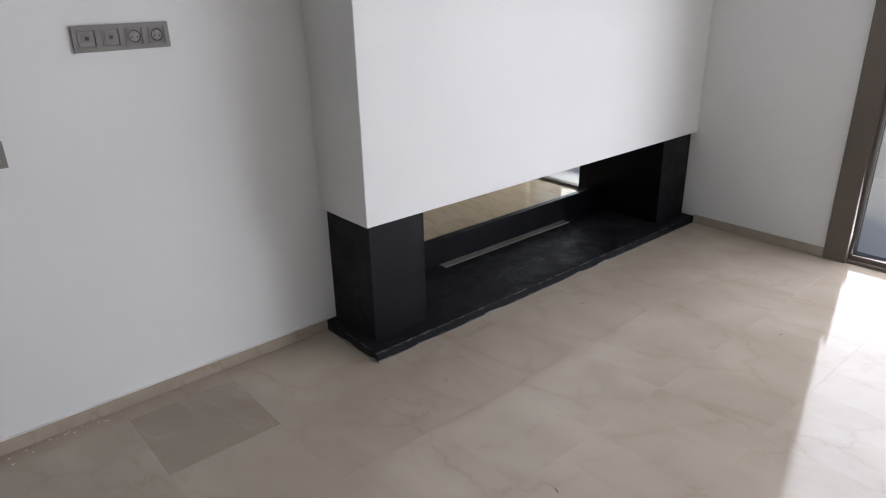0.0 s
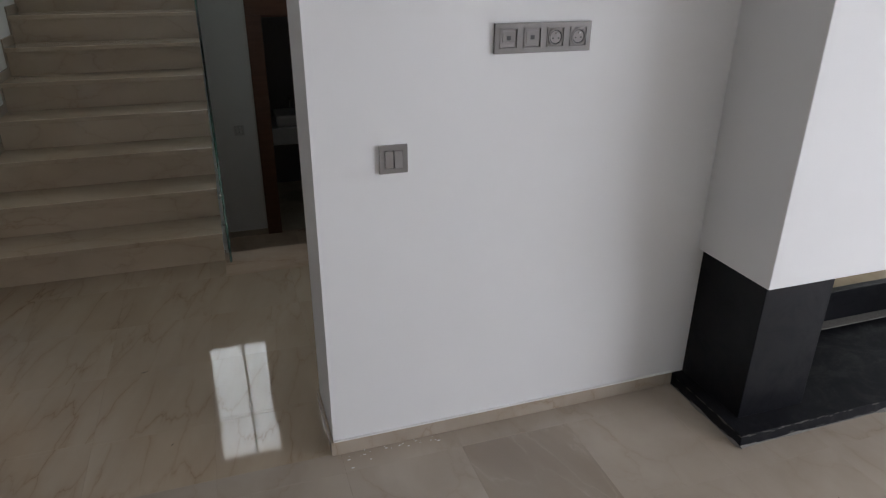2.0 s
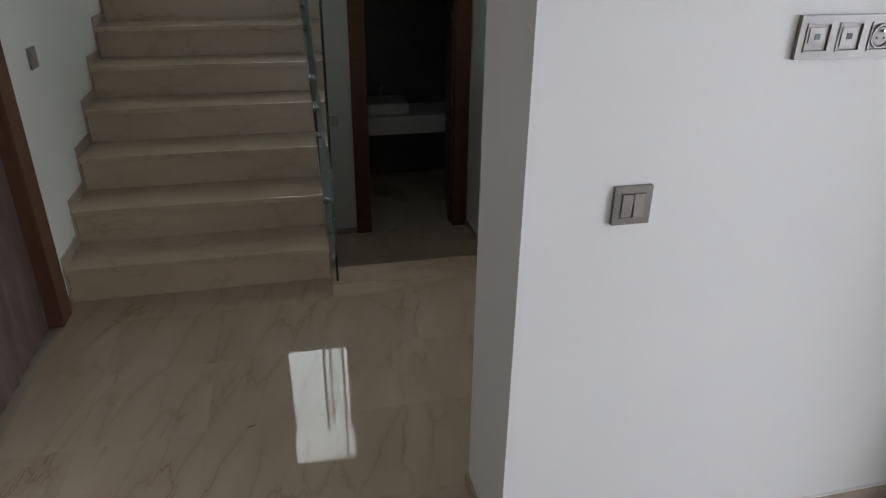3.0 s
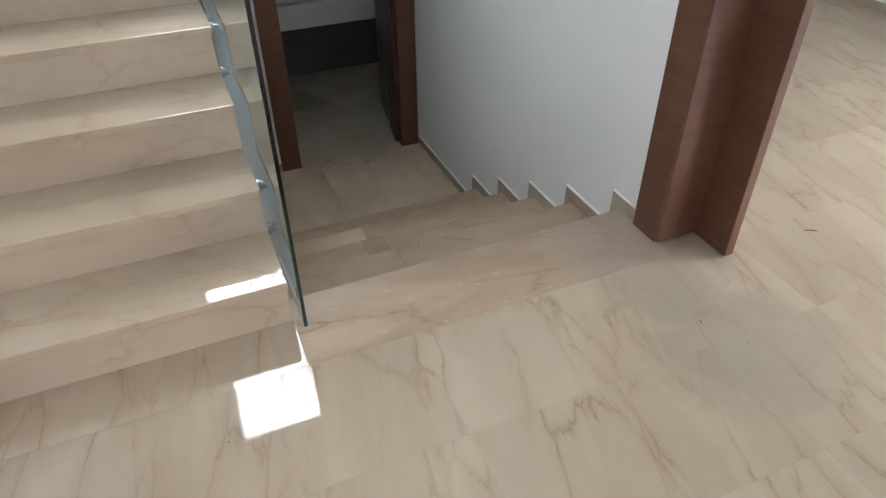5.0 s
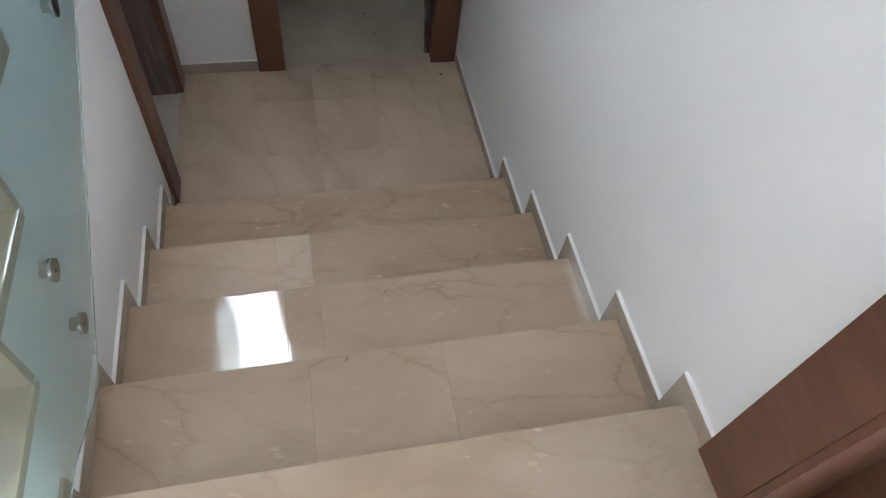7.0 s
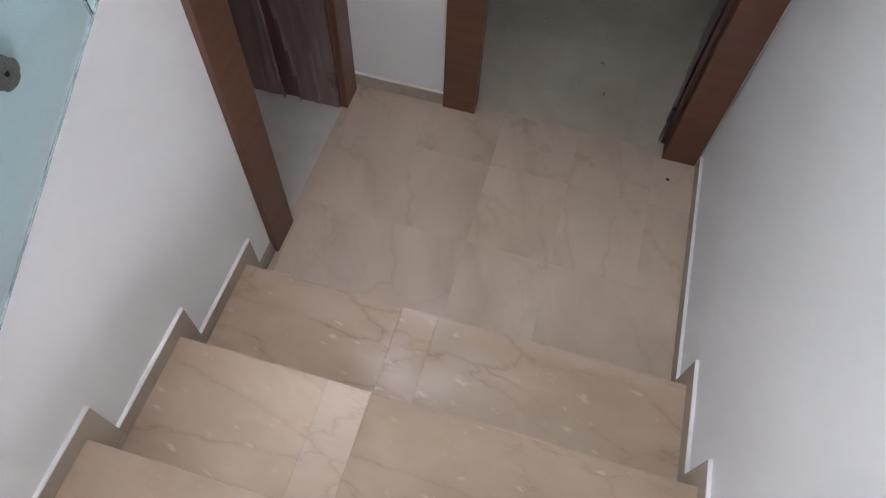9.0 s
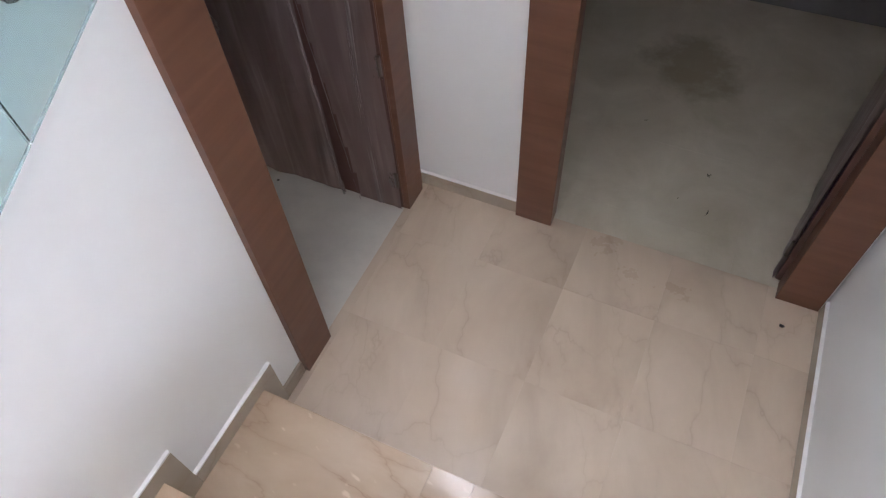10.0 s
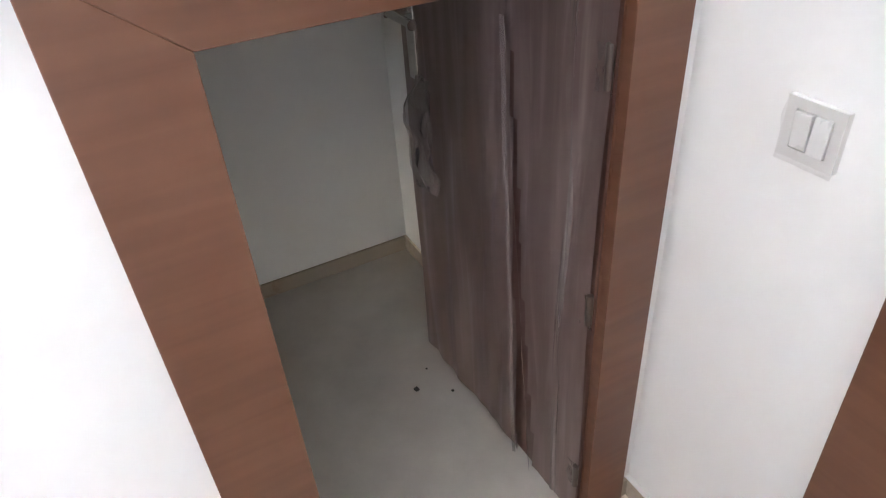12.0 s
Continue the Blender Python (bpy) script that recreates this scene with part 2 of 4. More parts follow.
# Lower steps are browner; uneven stairwell light is also put into both colours.
STEP = marble("stair_marble", (0.59, 0.49, 0.372), (0.495, 0.395, 0.29), (0.28, 0.175, 0.105), 0.04, 0.05, (0.8, 2.0, 1.6), 0.2, 0.5, 1.0, 2.6, 0.35)
STEP_LOW = marble("dimmed_brown_stair_marble", (0.46, 0.352, 0.255), (0.365, 0.268, 0.188), (0.26, 0.165, 0.10), 0.035, 0.06, (0.9, 2.2, 1.6), 0.15, 0.7, 1.0, 2.4, 0.0, 0.3)
STEP_DUSTY = marble("dusty_stair_marble", (0.53, 0.405, 0.29), (0.36, 0.258, 0.17), (0.25, 0.15, 0.085), 0.40, 0.12, (0.9, 2.4, 1.6), 0.12, 0.85, 1.0, 2.2, 0.05, 0.45,
                    [((1.22, -0.05, 0.0), 0.30, (0.33, 0.28, 0.23))])
STEP_PALE = marble("pale_stair_marble", (0.57, 0.455, 0.34), (0.46, 0.355, 0.26), (0.30, 0.19, 0.12), 0.36, 0.05, (0.9, 2.4, 1.6), 0.12, 0.4, 1.0, 2.2)
LANDING = marble("landing_marble", (0.62, 0.498, 0.385), (0.46, 0.355, 0.262), (0.26, 0.18, 0.11), 0.36, 0.07, (2.2, 1.1, 1.6), -0.26, 0.4, 0.05, 1.8)
SKIRT = marble("skirting_marble", (0.49, 0.425, 0.35), (0.41, 0.35, 0.28), (0.3, 0.22, 0.15), 0.16, 0.06)
GROUT = plain("joint_grout", (0.37, 0.31, 0.24), 0.5)
CAULK = plain("white_caulk", (0.74, 0.73, 0.71), 0.6)
GRANITE = granite("black_granite", (0.0038, 0.0042, 0.006), 0.012, 0.30)
GRANITE_DUSTY = granite("dusty_black_granite", (0.0045, 0.005, 0.007), 0.12, 0.42)
ASH = granite("grey_ash_dust", (0.17, 0.16, 0.145), 0.5, 0.8)
MORTAR = granite("pale_mortar_dust", (0.085, 0.08, 0.076), 0.35, 0.8)
WOOD = wood("brown_wood", (0.168, 0.075, 0.043), (0.134, 0.057, 0.032), False)
WOOD_FLAT = wood("brown_wood_lintel", (0.174, 0.077, 0.044), (0.134, 0.056, 0.031), False)
LEAF = wood("dark_wood_leaf", (0.105, 0.050, 0.041), (0.074, 0.034, 0.028), True, 0.37)
FILM = film("protective_film")
FILM_FOLD = film("folded_protective_film", (0.33, 0.28, 0.27), (0.60, 0.55, 0.54), 0.45, 0.80)
FILM_CLEAR = film("clear_switch_film", (0.70, 0.69, 0.67), (0.78, 0.77, 0.75), 0.10, 0.40)
GLASS = glass("railing_glass", (0.71, 0.87, 0.86))
GLASS_EDGE = glass("green_glass_edge", (0.10, 0.26, 0.20), 0.15)
PANE = glass("window_glass", (0.97, 0.98, 0.98))
STEEL = plain("brushed_steel", (0.55, 0.55, 0.54), 0.28, 1.0, 0.06, 40)
STEEL_DARK = plain("dull_dark_steel", (0.16, 0.14, 0.13), 0.4, 0.8, 0.1, 40)
ALU = plain("grey_brown_aluminium", (0.16, 0.135, 0.112), 0.42, 0.35, 0.05, 20)
PLATE = plain("silver_grey_plastic", (0.225, 0.212, 0.20), 0.36, 0.25, 0.05, 30)
PLATE_IN = plain("grey_plastic_insert", (0.27, 0.25, 0.235), 0.4, 0.1, 0.05, 30)
BLACK = plain("black_plastic", (0.012, 0.012, 0.012), 0.45)
WHITE_PLASTIC = plain("white_plastic", (0.66, 0.655, 0.635), 0.35, 0.0, 0.04)
CERAMIC = plain("white_ceramic", (0.8, 0.8, 0.8), 0.12, 0.0, 0.02)
TILE_GREY = plain("grey_floor_tile", (0.54, 0.50, 0.44), 0.36, 0.0, 0.16, 3.0)
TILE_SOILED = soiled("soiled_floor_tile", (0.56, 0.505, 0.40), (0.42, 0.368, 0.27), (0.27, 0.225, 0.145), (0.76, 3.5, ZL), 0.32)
# Washroom walls coloured dark: the unlit room's dimness is painted in.
WALL_DIM = plain("dimmed_washroom_wall", (0.15, 0.14, 0.14), 0.38, 0.0, 0.1, 3.0)
SCREED = plain("storage_screed", (0.54, 0.505, 0.45), 0.55, 0.0, 0.10, 5.0)
STONE_OUT = plain("terrace_stone", (0.62, 0.60, 0.57), 0.6, 0.0, 0.1, 4.0)
EARTH = plain("earth", (0.20, 0.18, 0.13), 0.9, 0.0, 0.3, 0.6)
DIRT = plain("dark_dirt", (0.03, 0.025, 0.02), 0.9)


# ---- mesh helpers ----
def finish(name, bm, mat, parent=None, label=""):
    me = bpy.data.meshes.new(name)
    bm.normal_update()
    bm.to_mesh(me)
    bm.free()
    for mm in (mat if isinstance(mat, (list, tuple)) else [mat]):
        me.materials.append(mm)
    ob = new(name, me)
    if parent:
        ob.parent = parent
    if label:
        ob["label"] = label
    return ob


part = finish


def box(x0, x1, y0, y1, z0, z1, bevel=0.0, bm=None, segments=2):
    bm = bm or bmesh.new()
    made = bmesh.ops.create_cube(bm, size=1.0)["verts"]
    for v in made:
        v.co = Vector(((x0 + x1) / 2 + v.co.x * (x1 - x0), (y0 + y1) / 2 + v.co.y * (y1 - y0), (z0 + z1) / 2 + v.co.z * (z1 - z0)))
    if bevel:
        edges = list({e for v in made for e in v.link_edges})
        bmesh.ops.bevel(bm, geom=edges, offset=bevel, segments=segments, affect="EDGES", profile=0.6)
    return bm


def prism(points, axis, a, b, bm=None):
    """A flat outline drawn in the two other axes, pushed from a to b along axis."""
    bm = bm or bmesh.new()

    def at(u, v, w):
        return {"x": (w, u, v), "y": (u, w, v), "z": (u, v, w)}[axis]
    lo = [bm.verts.new(at(u, v, a)) for u, v in points]
    hi = [bm.verts.new(at(u, v, b)) for u, v in points]
    bm.faces.new(lo), bm.faces.new(hi)
    for i in range(len(points)):
        j = (i + 1) % len(points)
        bm.faces.new((lo[i], lo[j], hi[j], hi[i]))
    bmesh.ops.recalc_face_normals(bm, faces=bm.faces)
    return bm


def disc(center, axis, radius, depth, bm=None, segments=28, bevel=0.0):
    bm = bm or bmesh.new()
    made = bmesh.ops.create_cone(bm, cap_ends=True, segments=segments, radius1=radius, radius2=radius, depth=depth)["verts"]
    turn = {"x": Matrix.Rotation(radians(90), 4, "Y"), "y": Matrix.Rotation(radians(90), 4, "X"), "z": Matrix()}[axis]
    for v in made:
        v.co = turn @ v.co + Vector(center)
    if bevel:
        rim = [e for e in {e for v in made for e in v.link_edges} if len(e.link_faces) == 2 and e.calc_face_angle(0) > 1.0]
        bmesh.ops.bevel(bm, geom=rim, offset=bevel, segments=2, affect="EDGES")
    return bm


def grid_wall(name, axis, a, b, us, zs, solid, mat=PAINT):
    """A wall from a to b along axis; us and zs cut it into cells and solid(u, z) says which stand."""
    us, zs = sorted(set(us)), sorted(set(zs))
    bm = bmesh.new()
    verts = {}

    def vert(w, u, z):
        key = (w, u, z)
        if key not in verts:
            verts[key] = bm.verts.new((w, u, z) if axis == "x" else (u, w, z))
        return verts[key]
    cell = {(i, j): solid((us[i] + us[i + 1]) / 2, (zs[j] + zs[j + 1]) / 2) for i in range(len(us) - 1) for j in range(len(zs) - 1)}
    for (i, j), stands in cell.items():
        if not stands:
            continue
        u0, u1, z0, z1 = us[i], us[i + 1], zs[j], zs[j + 1]
        for w in (a, b):
            bm.faces.new([vert(w, u0, z0), vert(w, u1, z0), vert(w, u1, z1), vert(w, u0, z1)])
        for (di, dj), (p, q) in {(-1, 0): ((u0, z0), (u0, z1)), (1, 0): ((u1, z0), (u1, z1)), (0, -1): ((u0, z0), (u1, z0)), (0, 1): ((u0, z1), (u1, z1))}.items():
            if not cell.get((i + di, j + dj), False):
                bm.faces.new([vert(a, *p), vert(a, *q), vert(b, *q), vert(b, *p)])
    bmesh.ops.recalc_face_normals(bm, faces=bm.faces)
    return tagged(finish(name, bm, mat), kind="structure")


def holed(holes):
    return lambda u, z: not any(u0 < u < u1 and z0 < z < z1 for u0, u1, z0, z1 in holes)


def wall(name, axis, a, b, u0, u1, z0, z1, holes=(), mat=PAINT):
    us = [u0, u1] + [v for h in holes for v in h[:2]]
    zs = [z0, z1] + [v for h in holes for v in h[2:]]
    return grid_wall(name, axis, a, b, us, zs, holed(holes), mat)


def empty(name, at, label, category, group=""):
    e = new(name)
    e.location = at
    e.empty_display_size = 0.1
    bpy.context.view_layer.update()
    return tagged(e, label, category, group)


def under(ob, parent):
    """Keep a world-space mesh in place under a moved parent."""
    ob.parent = parent
    ob.matrix_parent_inverse = Matrix.Translation(parent.location).inverted()
    return ob


def piece(name, bm, mat, parent, label=""):
    return under(finish(name, bm, mat, None, label), parent)


# ---- walls, floors, ceilings ----
LOW = ZL - 0.15
DOOR_W = (-1.10, -0.19, -0.1, 2.15)            # doorway in the west wall
DOOR_N = (0.405, 1.335, LOW, ZL + 2.05)         # doorway at the lower landing
WIN_N = (-0.40, 0.235, 2.08, 3.50)            # stair window
WIN_E = (-7.0, -3.25, -0.1, 2.3)               # sliding window of the living room
WIN_B = (-1.50, -0.72, -0.1, 2.3)
STORE = (1.743, 2.344, ZL, 0.422)              # low storage doorway under the stairs
FIRE = (2.12, 4.23, 0.0, 0.641)                 # fire opening through the wall

XF = -7.5                       # unseen west wall of the living room, set far off to weaken bounce
wall_west = wall("wall_west", "x", XW - 0.15, XW, YW, YN + 0.15, LOW, HT, [DOOR_W])
wall_far_west = wall("wall_far_west", "x", XF - 0.15, XF, YS - 0.15, YW, -0.2, H + 0.1)
wall_return = wall("wall_return", "y", YW, YW + 0.15, XF - 0.15, XW - 0.15, -0.2, H + 0.1)
wall_north = wall("wall_north", "y", YN, YN + 0.15, XW - 0.15, XE + 0.15, LOW, HT, [DOOR_N, WIN_N])
wall_east = wall("wall_east", "x", XE, XE + 0.15, YS - 0.15, YN, -0.2, H + 0.1, [WIN_E, WIN_B])
wall_south = wall("wall_south", "y", YS - 0.15, YS, XF, XE, -0.2, H + 0.1)
wall_fireplace = wall("wall_fireplace", "y", YW, YB, XC, XE, 0.0, H, [FIRE])
wall_stair = wall("wall_stair", "x", XR, XR + 0.16, -0.117, YN, LOW, HT)
wall_upper = wall("wall_upper", "y", -0.117, -0.001, XW, XR, H, HT)
# Unseen panel added behind the west door to stop outside light leaking in.
wall_light_stop = wall("wall_light_stop", "x", XW - 0.30, XW - 0.16, -1.3, 0.1, -0.2, H)
wall_back_west = wall("wall_back_lintel", "x", XR, XR + 0.16, YB, -0.117, 2.2, H)

ceiling = tagged(finish("ceiling", box(XW, XR, YS, -0.001, H, H + 0.1), CEILING), kind="structure")
ceiling_west = tagged(finish("ceiling_west", box(XF, XW - 0.001, YS, YW + 0.02, H + 0.001, H + 0.1), CEILING), kind="structure")
ceiling_side = tagged(finish("ceiling_side", box(XR + 0.162, XE, YS, YN, H + 0.002, H + 0.1), CEILING), kind="structure")
ceiling_strip = tagged(finish("ceiling_strip", box(XR + 0.002, XR + 0.16, YS, -0.119, H + 0.001, H + 0.1), CEILING), kind="structure")
ceiling_stairwell = tagged(finish("ceiling_stairwell", box(XW - 0.1, XR + 0.2, -0.12, YN + 0.1, HT, HT + 0.1), CEILING), kind="structure")

# upper flight: white side wall that follows the steps
UP = 8
rise_at = [(n - 1) * GU + 0.045 for n in range(1, UP + 2)]


def side_solid(y, z):
    if STORE[0] < y < STORE[1] and z < STORE[3]:
        return False
    n = sum(1 for r in rise_at[:UP] if r < y)
    return n > 0 and z < n * RU - 0.032


grid_wall("wall_stair_side", "x", XL - 0.1, XL, [*rise_at[:UP], YN, STORE[0], STORE[1]],
          [LOW, STORE[2], STORE[3], *[n * RU - 0.032 for n in range(1, UP + 1)]], side_solid)
soffit = prism([(0.35, -0.16), (YN, 1.16), (YN, 1.24), (0.35, -0.02)], "x", XW, XL - 0.1)
tagged(finish("stair_soffit", soffit, PAINT), kind="structure")

# floors
floor = tagged(finish("floor", box(XF - 0.1, XE + 0.15, YS - 0.15, -0.206, -0.2, -0.006), GROUT), kind="structure")
floor_back = tagged(finish("floor_back", box(XR + 0.162, XE + 0.15, -0.206, YN, -0.2, -0.006), GROUT), kind="structure")
floor_door = tagged(finish("floor_door", box(XR, XR + 0.162, -0.206, -0.118, -0.2, -0.006), GROUT), kind="structure")
floor_foot = tagged(finish("floor_foot", box(XW - 1.3, XL, -0.206, 0.05, -0.2, -0.006), GROUT), kind="structure")
floor_landing = tagged(finish("floor_landing", box(XL, XR, Y1 + 4 * GD + 0.01, YN, ZL - 0.15, ZL - 0.005), GROUT), kind="structure")
floor_storage = tagged(finish("floor_storage", box(XW, XL - 0.001, 0.2, YN, ZL - 0.15, ZL - 0.004), SCREED), kind="structure")
floor_bath = tagged(finish("floor_bath", box(-0.1, 1.75, YN + 0.001, 4.2, ZL - 0.15, ZL - 0.006), TILE_GREY), kind="structure")

# washroom behind the lower doorway
wall("wall_bath_west", "x", -0.2, -0.1, YN + 0.15, 4.2, LOW, 1.6, (), WALL_DIM)
wall("wall_bath_east", "x", 1.62, 1.75, YN + 0.15, 4.2, LOW, 1.6, (), WALL_DIM)
wall("wall_bath_north", "y", 4.05, 4.2, -0.1, 1.62, LOW, 1.6, (), WALL_DIM)
tagged(finish("ceiling_bath", box(-0.2, 1.75, YN + 0.15, 4.2, 1.6, 1.7), CEILING), kind="structure")


# skirtings
def skirting(x0, x1, y0, y1, z, mat=None):
    ob = tagged(finish("baseboard", box(x0, x1, y0, y1, z, z + SK, 0.0015), mat or SKIRT), kind="structure")
    return ob


T = 0.010
skirting(XC - T, 1.771, YW - T, YW, 0.0)
skirting(XC - T, XC, YW, YB + T, 0.0)
skirting(XC, XE, YB, YB + T, 0.0)
skirting(XE - T, XE, -3.19, -2.316, 0.0)
skirting(XE - T, XE, -0.72, YN, 0.0)
skirting(XW, XW + T, -0.075, 0.0, 0.0)
skirting(XW, XW + T, YW, -1.235, 0.0)
skirting(XL, 0.357, YN - T, YN, ZL)
skirting(XL, XL + T, 2.437, YN - T, ZL)
skirting(XR - T, XR, Y1 + 4 * GD + WR, YN - 0.02, ZL)
skirting(XL, XL + T, Y1 + 4 * GD + WR, 1.623, ZL)
skirting(XW, XW + T, 0.3, YN, ZL - 0.004)
skirting(XW + T, XL - 0.1, YN - T, YN, ZL - 0.004)


def step_skirting(x0, x1, k, y0):
    """A strip along step k that runs past its nosing and turns down the riser."""
    edge, z = Y1 + k * GD, -k * RD
    outline = [(y0, z), (edge + 0.001, z), (edge + 0.001, z - RD), (edge + WR - 0.001, z - RD), (edge + WR - 0.001, z + SK), (y0, z + SK)]
    tagged(finish("baseboard", prism(outline, "x", x0, x1), SKIRT), kind="structure")


step_skirting(XR - T, XR, 0, 0.021)
for k in range(1, 5):
    for x0, x1 in ((XR - T, XR), (XL, XL + T)):
        step_skirting(x0, x1, k, Y1 + (k - 1) * GD + WR)
tagged(finish("baseboard", box(XL, XL + T, Y1 + 0.001, Y1 + WR - 0.001, -RD, -0.004, 0.001), SKIRT), kind="structure")
for n in range(1, UP):
    skirting(XW, XW + T, (n - 1) * GU, n * GU + 0.02, n * RU)
    tagged(finish("baseboard", box(XW, XW + T, (n - 1) * GU - 0.004, (n - 1) * GU + 0.05, (n - 1) * RU + SK, n * RU, 0.001), SKIRT), kind="structure")

# thin white joint of paint along the skirting tops
for k in range(1, 5):
    y0, y1, z = Y1 + (k - 1) * GD + WR, Y1 + k * GD + WR, -k * RD + SK
    for x0, x1 in ((XR - T - 0.001, XR), (XL, XL + T + 0.001)):
        tagged(finish("trim", box(x0, x1, y0, y1, z, z + 0.006, 0.001), CAULK), kind="structure")
for x0, x1, y0, y1, z in ((XR - T - 0.001, XR, Y1 + 4 * GD + WR, YN - 0.02, ZL), (XL, 0.357, YN - T - 0.001, YN, ZL), (XR - T - 0.001, XR, 0.02, Y1 + WR, 0.0),
                          (XC, 1.77, YW - T - 0.001, YW, 0.0)):
    tagged(finish("trim", box(x0, x1, y0, y1, z + SK, z + SK + 0.004, 0.001), CAULK), kind="structure")

# ---- stairs ----
upper = empty("upper_staircase", (XW / 2, 0, 0), "polished beige marble flight of steps going up beside a glass balustrade", "staircase")
for n in range(1, UP + 1):
    y0 = (n - 1) * GU
    y1 = n * GU + 0.03 if n < UP else YN
    piece("tread", box(XW, XL + 0.004, y0, y1, n * RU - 0.03, n * RU, 0.004), STEP, upper)
    piece("riser", box(XW, XL + 0.001, y0 + 0.022, y0 + 0.042, (n - 1) * RU - 0.001, n * RU - 0.03), STEP, upper)

lower = empty("lower_staircase", ((XL + XR) / 2, Y1, 0), "polished beige marble steps going down between white walls", "staircase")
piece("threshold_slab", box(XL, XR, -0.2055, Y1, -0.03, 0.0, 0.0015), STEP_DUSTY, lower)
piece("riser", box(XL, XR, Y1 - 0.04, Y1 - 0.02, -RD, -0.03), STEP_LOW, lower)
for k in range(1, 5):
    y0, y1 = Y1 + (k - 1) * GD, Y1 + k * GD
    cuts = [XL, *((0.50, 0.86), (0.44, 0.545), (0.41, 0.53), (0.505, 0.62))[k - 1], XR]
    for x0, x1 in zip(cuts[:-1], cuts[1:]):
        pale = k == 3 and x1 < 0.6 and x0 > 0.3
        piece("tread", box(x0 + 0.0001, x1 - 0.0001, y0 - 0.03, y1, -k * RD - 0.03, -k * RD, 0.0010), STEP_PALE if pale else STEP_LOW if k < 3 else STEP_DUSTY, lower)
    piece("riser", box(XL, XR, y1 - 0.04, y1 - 0.02, -(k + 1) * RD, -k * RD - 0.03), STEP_LOW, lower)

# ---- fireplace ----
fire = empty("fireplace", (2.8, -2.0, 0), "black granite see-through fireplace with a hanging white hood", "fireplace")
piece("hood", box(1.799, XE, YW - 0.383, YW, 0.639, H, 0.004), PAINT, fire, "white plastered hood")
piece("hearth", box(1.771, XE - 0.01, YW - 0.440, -1.74, 0.0, 0.052, 0.004), GRANITE_DUSTY, fire, "dusty black granite slab with chipped edge")
piece("pillar", box(1.830, 2.145, YW - 0.347, YB, 0.052, 0.638, 0.003), GRANITE, fire)
piece("pillar", box(4.19, XE - 0.012, YW - 0.347, YB, 0.052, 0.638, 0.003), GRANITE, fire)
piece("burner_trough", box(2.64, 3.78, -1.80, -1.742, 0.0, 0.056, 0.002), ASH, fire, "grey ash-stained trough")
piece("rear_ledge", box(2.145, 4.19, -1.74, -1.70, 0.0, 0.215, 0.003), GRANITE, fire)
piece("rear_slab", box(2.145, 4.19, -1.70, YB - 0.01, 0.0, 0.052, 0.003), GRANITE_DUSTY, fire)
piece("soffit", box(2.145, 4.19, YW, YB - 0.002, 0.62, 0.638), GRANITE, fire)


def mortar(p, q, out, seed):
    """An uneven bead of dusty mortar along a foot line from p to q."""
    rnd = random.Random(seed)
    bm = bmesh.new()
    p, q, out = Vector((*p, 0)), Vector((*q, 0)), Vector((*out, 0))
    count = max(6, int((q - p).length / 0.02))
    rows = []
    for i in range(count + 1):
        at = p.lerp(q, i / count)
        h = 0.002 + 0.022 * max(0, noise.noise(at * 7 + Vector((seed, 0, 0))) + 0.15 * rnd.uniform(-1, 1))
        w = 0.002 + 0.7 * h
        rows.append([bm.verts.new(at + out * w), bm.verts.new(at + out * w * 0.6 + Vector((0, 0, h * 0.7))), bm.verts.new(at + Vector((0, 0, h)))])
    for a, c in zip(rows[:-1], rows[1:]):
        for k in range(2):
            bm.faces.new((a[k], c[k], c[k + 1], a[k + 1])).smooth = True
    return bm


HX, HY = 1.771, YW - 0.440
piece("mortar_edge", mortar((HX, HY), (XE - 0.01, HY), (0, -1), 3), ASH, fire, "dusty grey mortar line")
piece("mortar_edge", mortar((HX, YW), (HX, HY), (-1, 0), 5), ASH, fire, "dusty grey mortar line")
crumbs = bmesh.new()
crumb_rng = random.Random(21)
for k in range(150):
    made = bmesh.ops.create_icosphere(crumbs, subdivisions=1, radius=1.0)["verts"]
    long, tall = crumb_rng.uniform(0.004, 0.022), crumb_rng.uniform(0.0012, 0.0035)
    z = 0.051 - abs(crumb_rng.gauss(0, 0.004)) if k % 3 else 0.003 + abs(crumb_rng.gauss(0, 0.004))
    front = k % 5 > 0
    u = crumb_rng.random() ** 1.5
    at = Vector((HX + u * (XE - 0.05 - HX), HY, z)) if front else Vector((HX, HY + u * (YW - HY), z))
    for v in made:
        v.co *= 1 + 0.35 * crumb_rng.uniform(-1, 1)
        v.co = at + (Vector((v.co.x * long, v.co.y * 0.0018, v.co.z * tall)) if front else Vector((v.co.x * 0.0018, v.co.y * long, v.co.z * tall)))
piece("mortar_debris", crumbs, MORTAR, fire, "pale mortar crumbs stuck along the chipped edge")["kind"] = "stuff"


# ---- door frames ----
def chamfer_board(axis, a, b, pts, mat, name, parent):
    bm = prism(pts, axis, a, b)
    bmesh.ops.bevel(bm, geom=list(bm.edges), offset=0.001, segments=1, affect="EDGES")
    return piece(name, bm, mat, parent)


def hinge(parent, x, y, z):
    h = finish("hinge", disc((x, y, z), "z", 0.007, 0.09, None, 16, 0.001), STEEL)
    return under(h, parent)


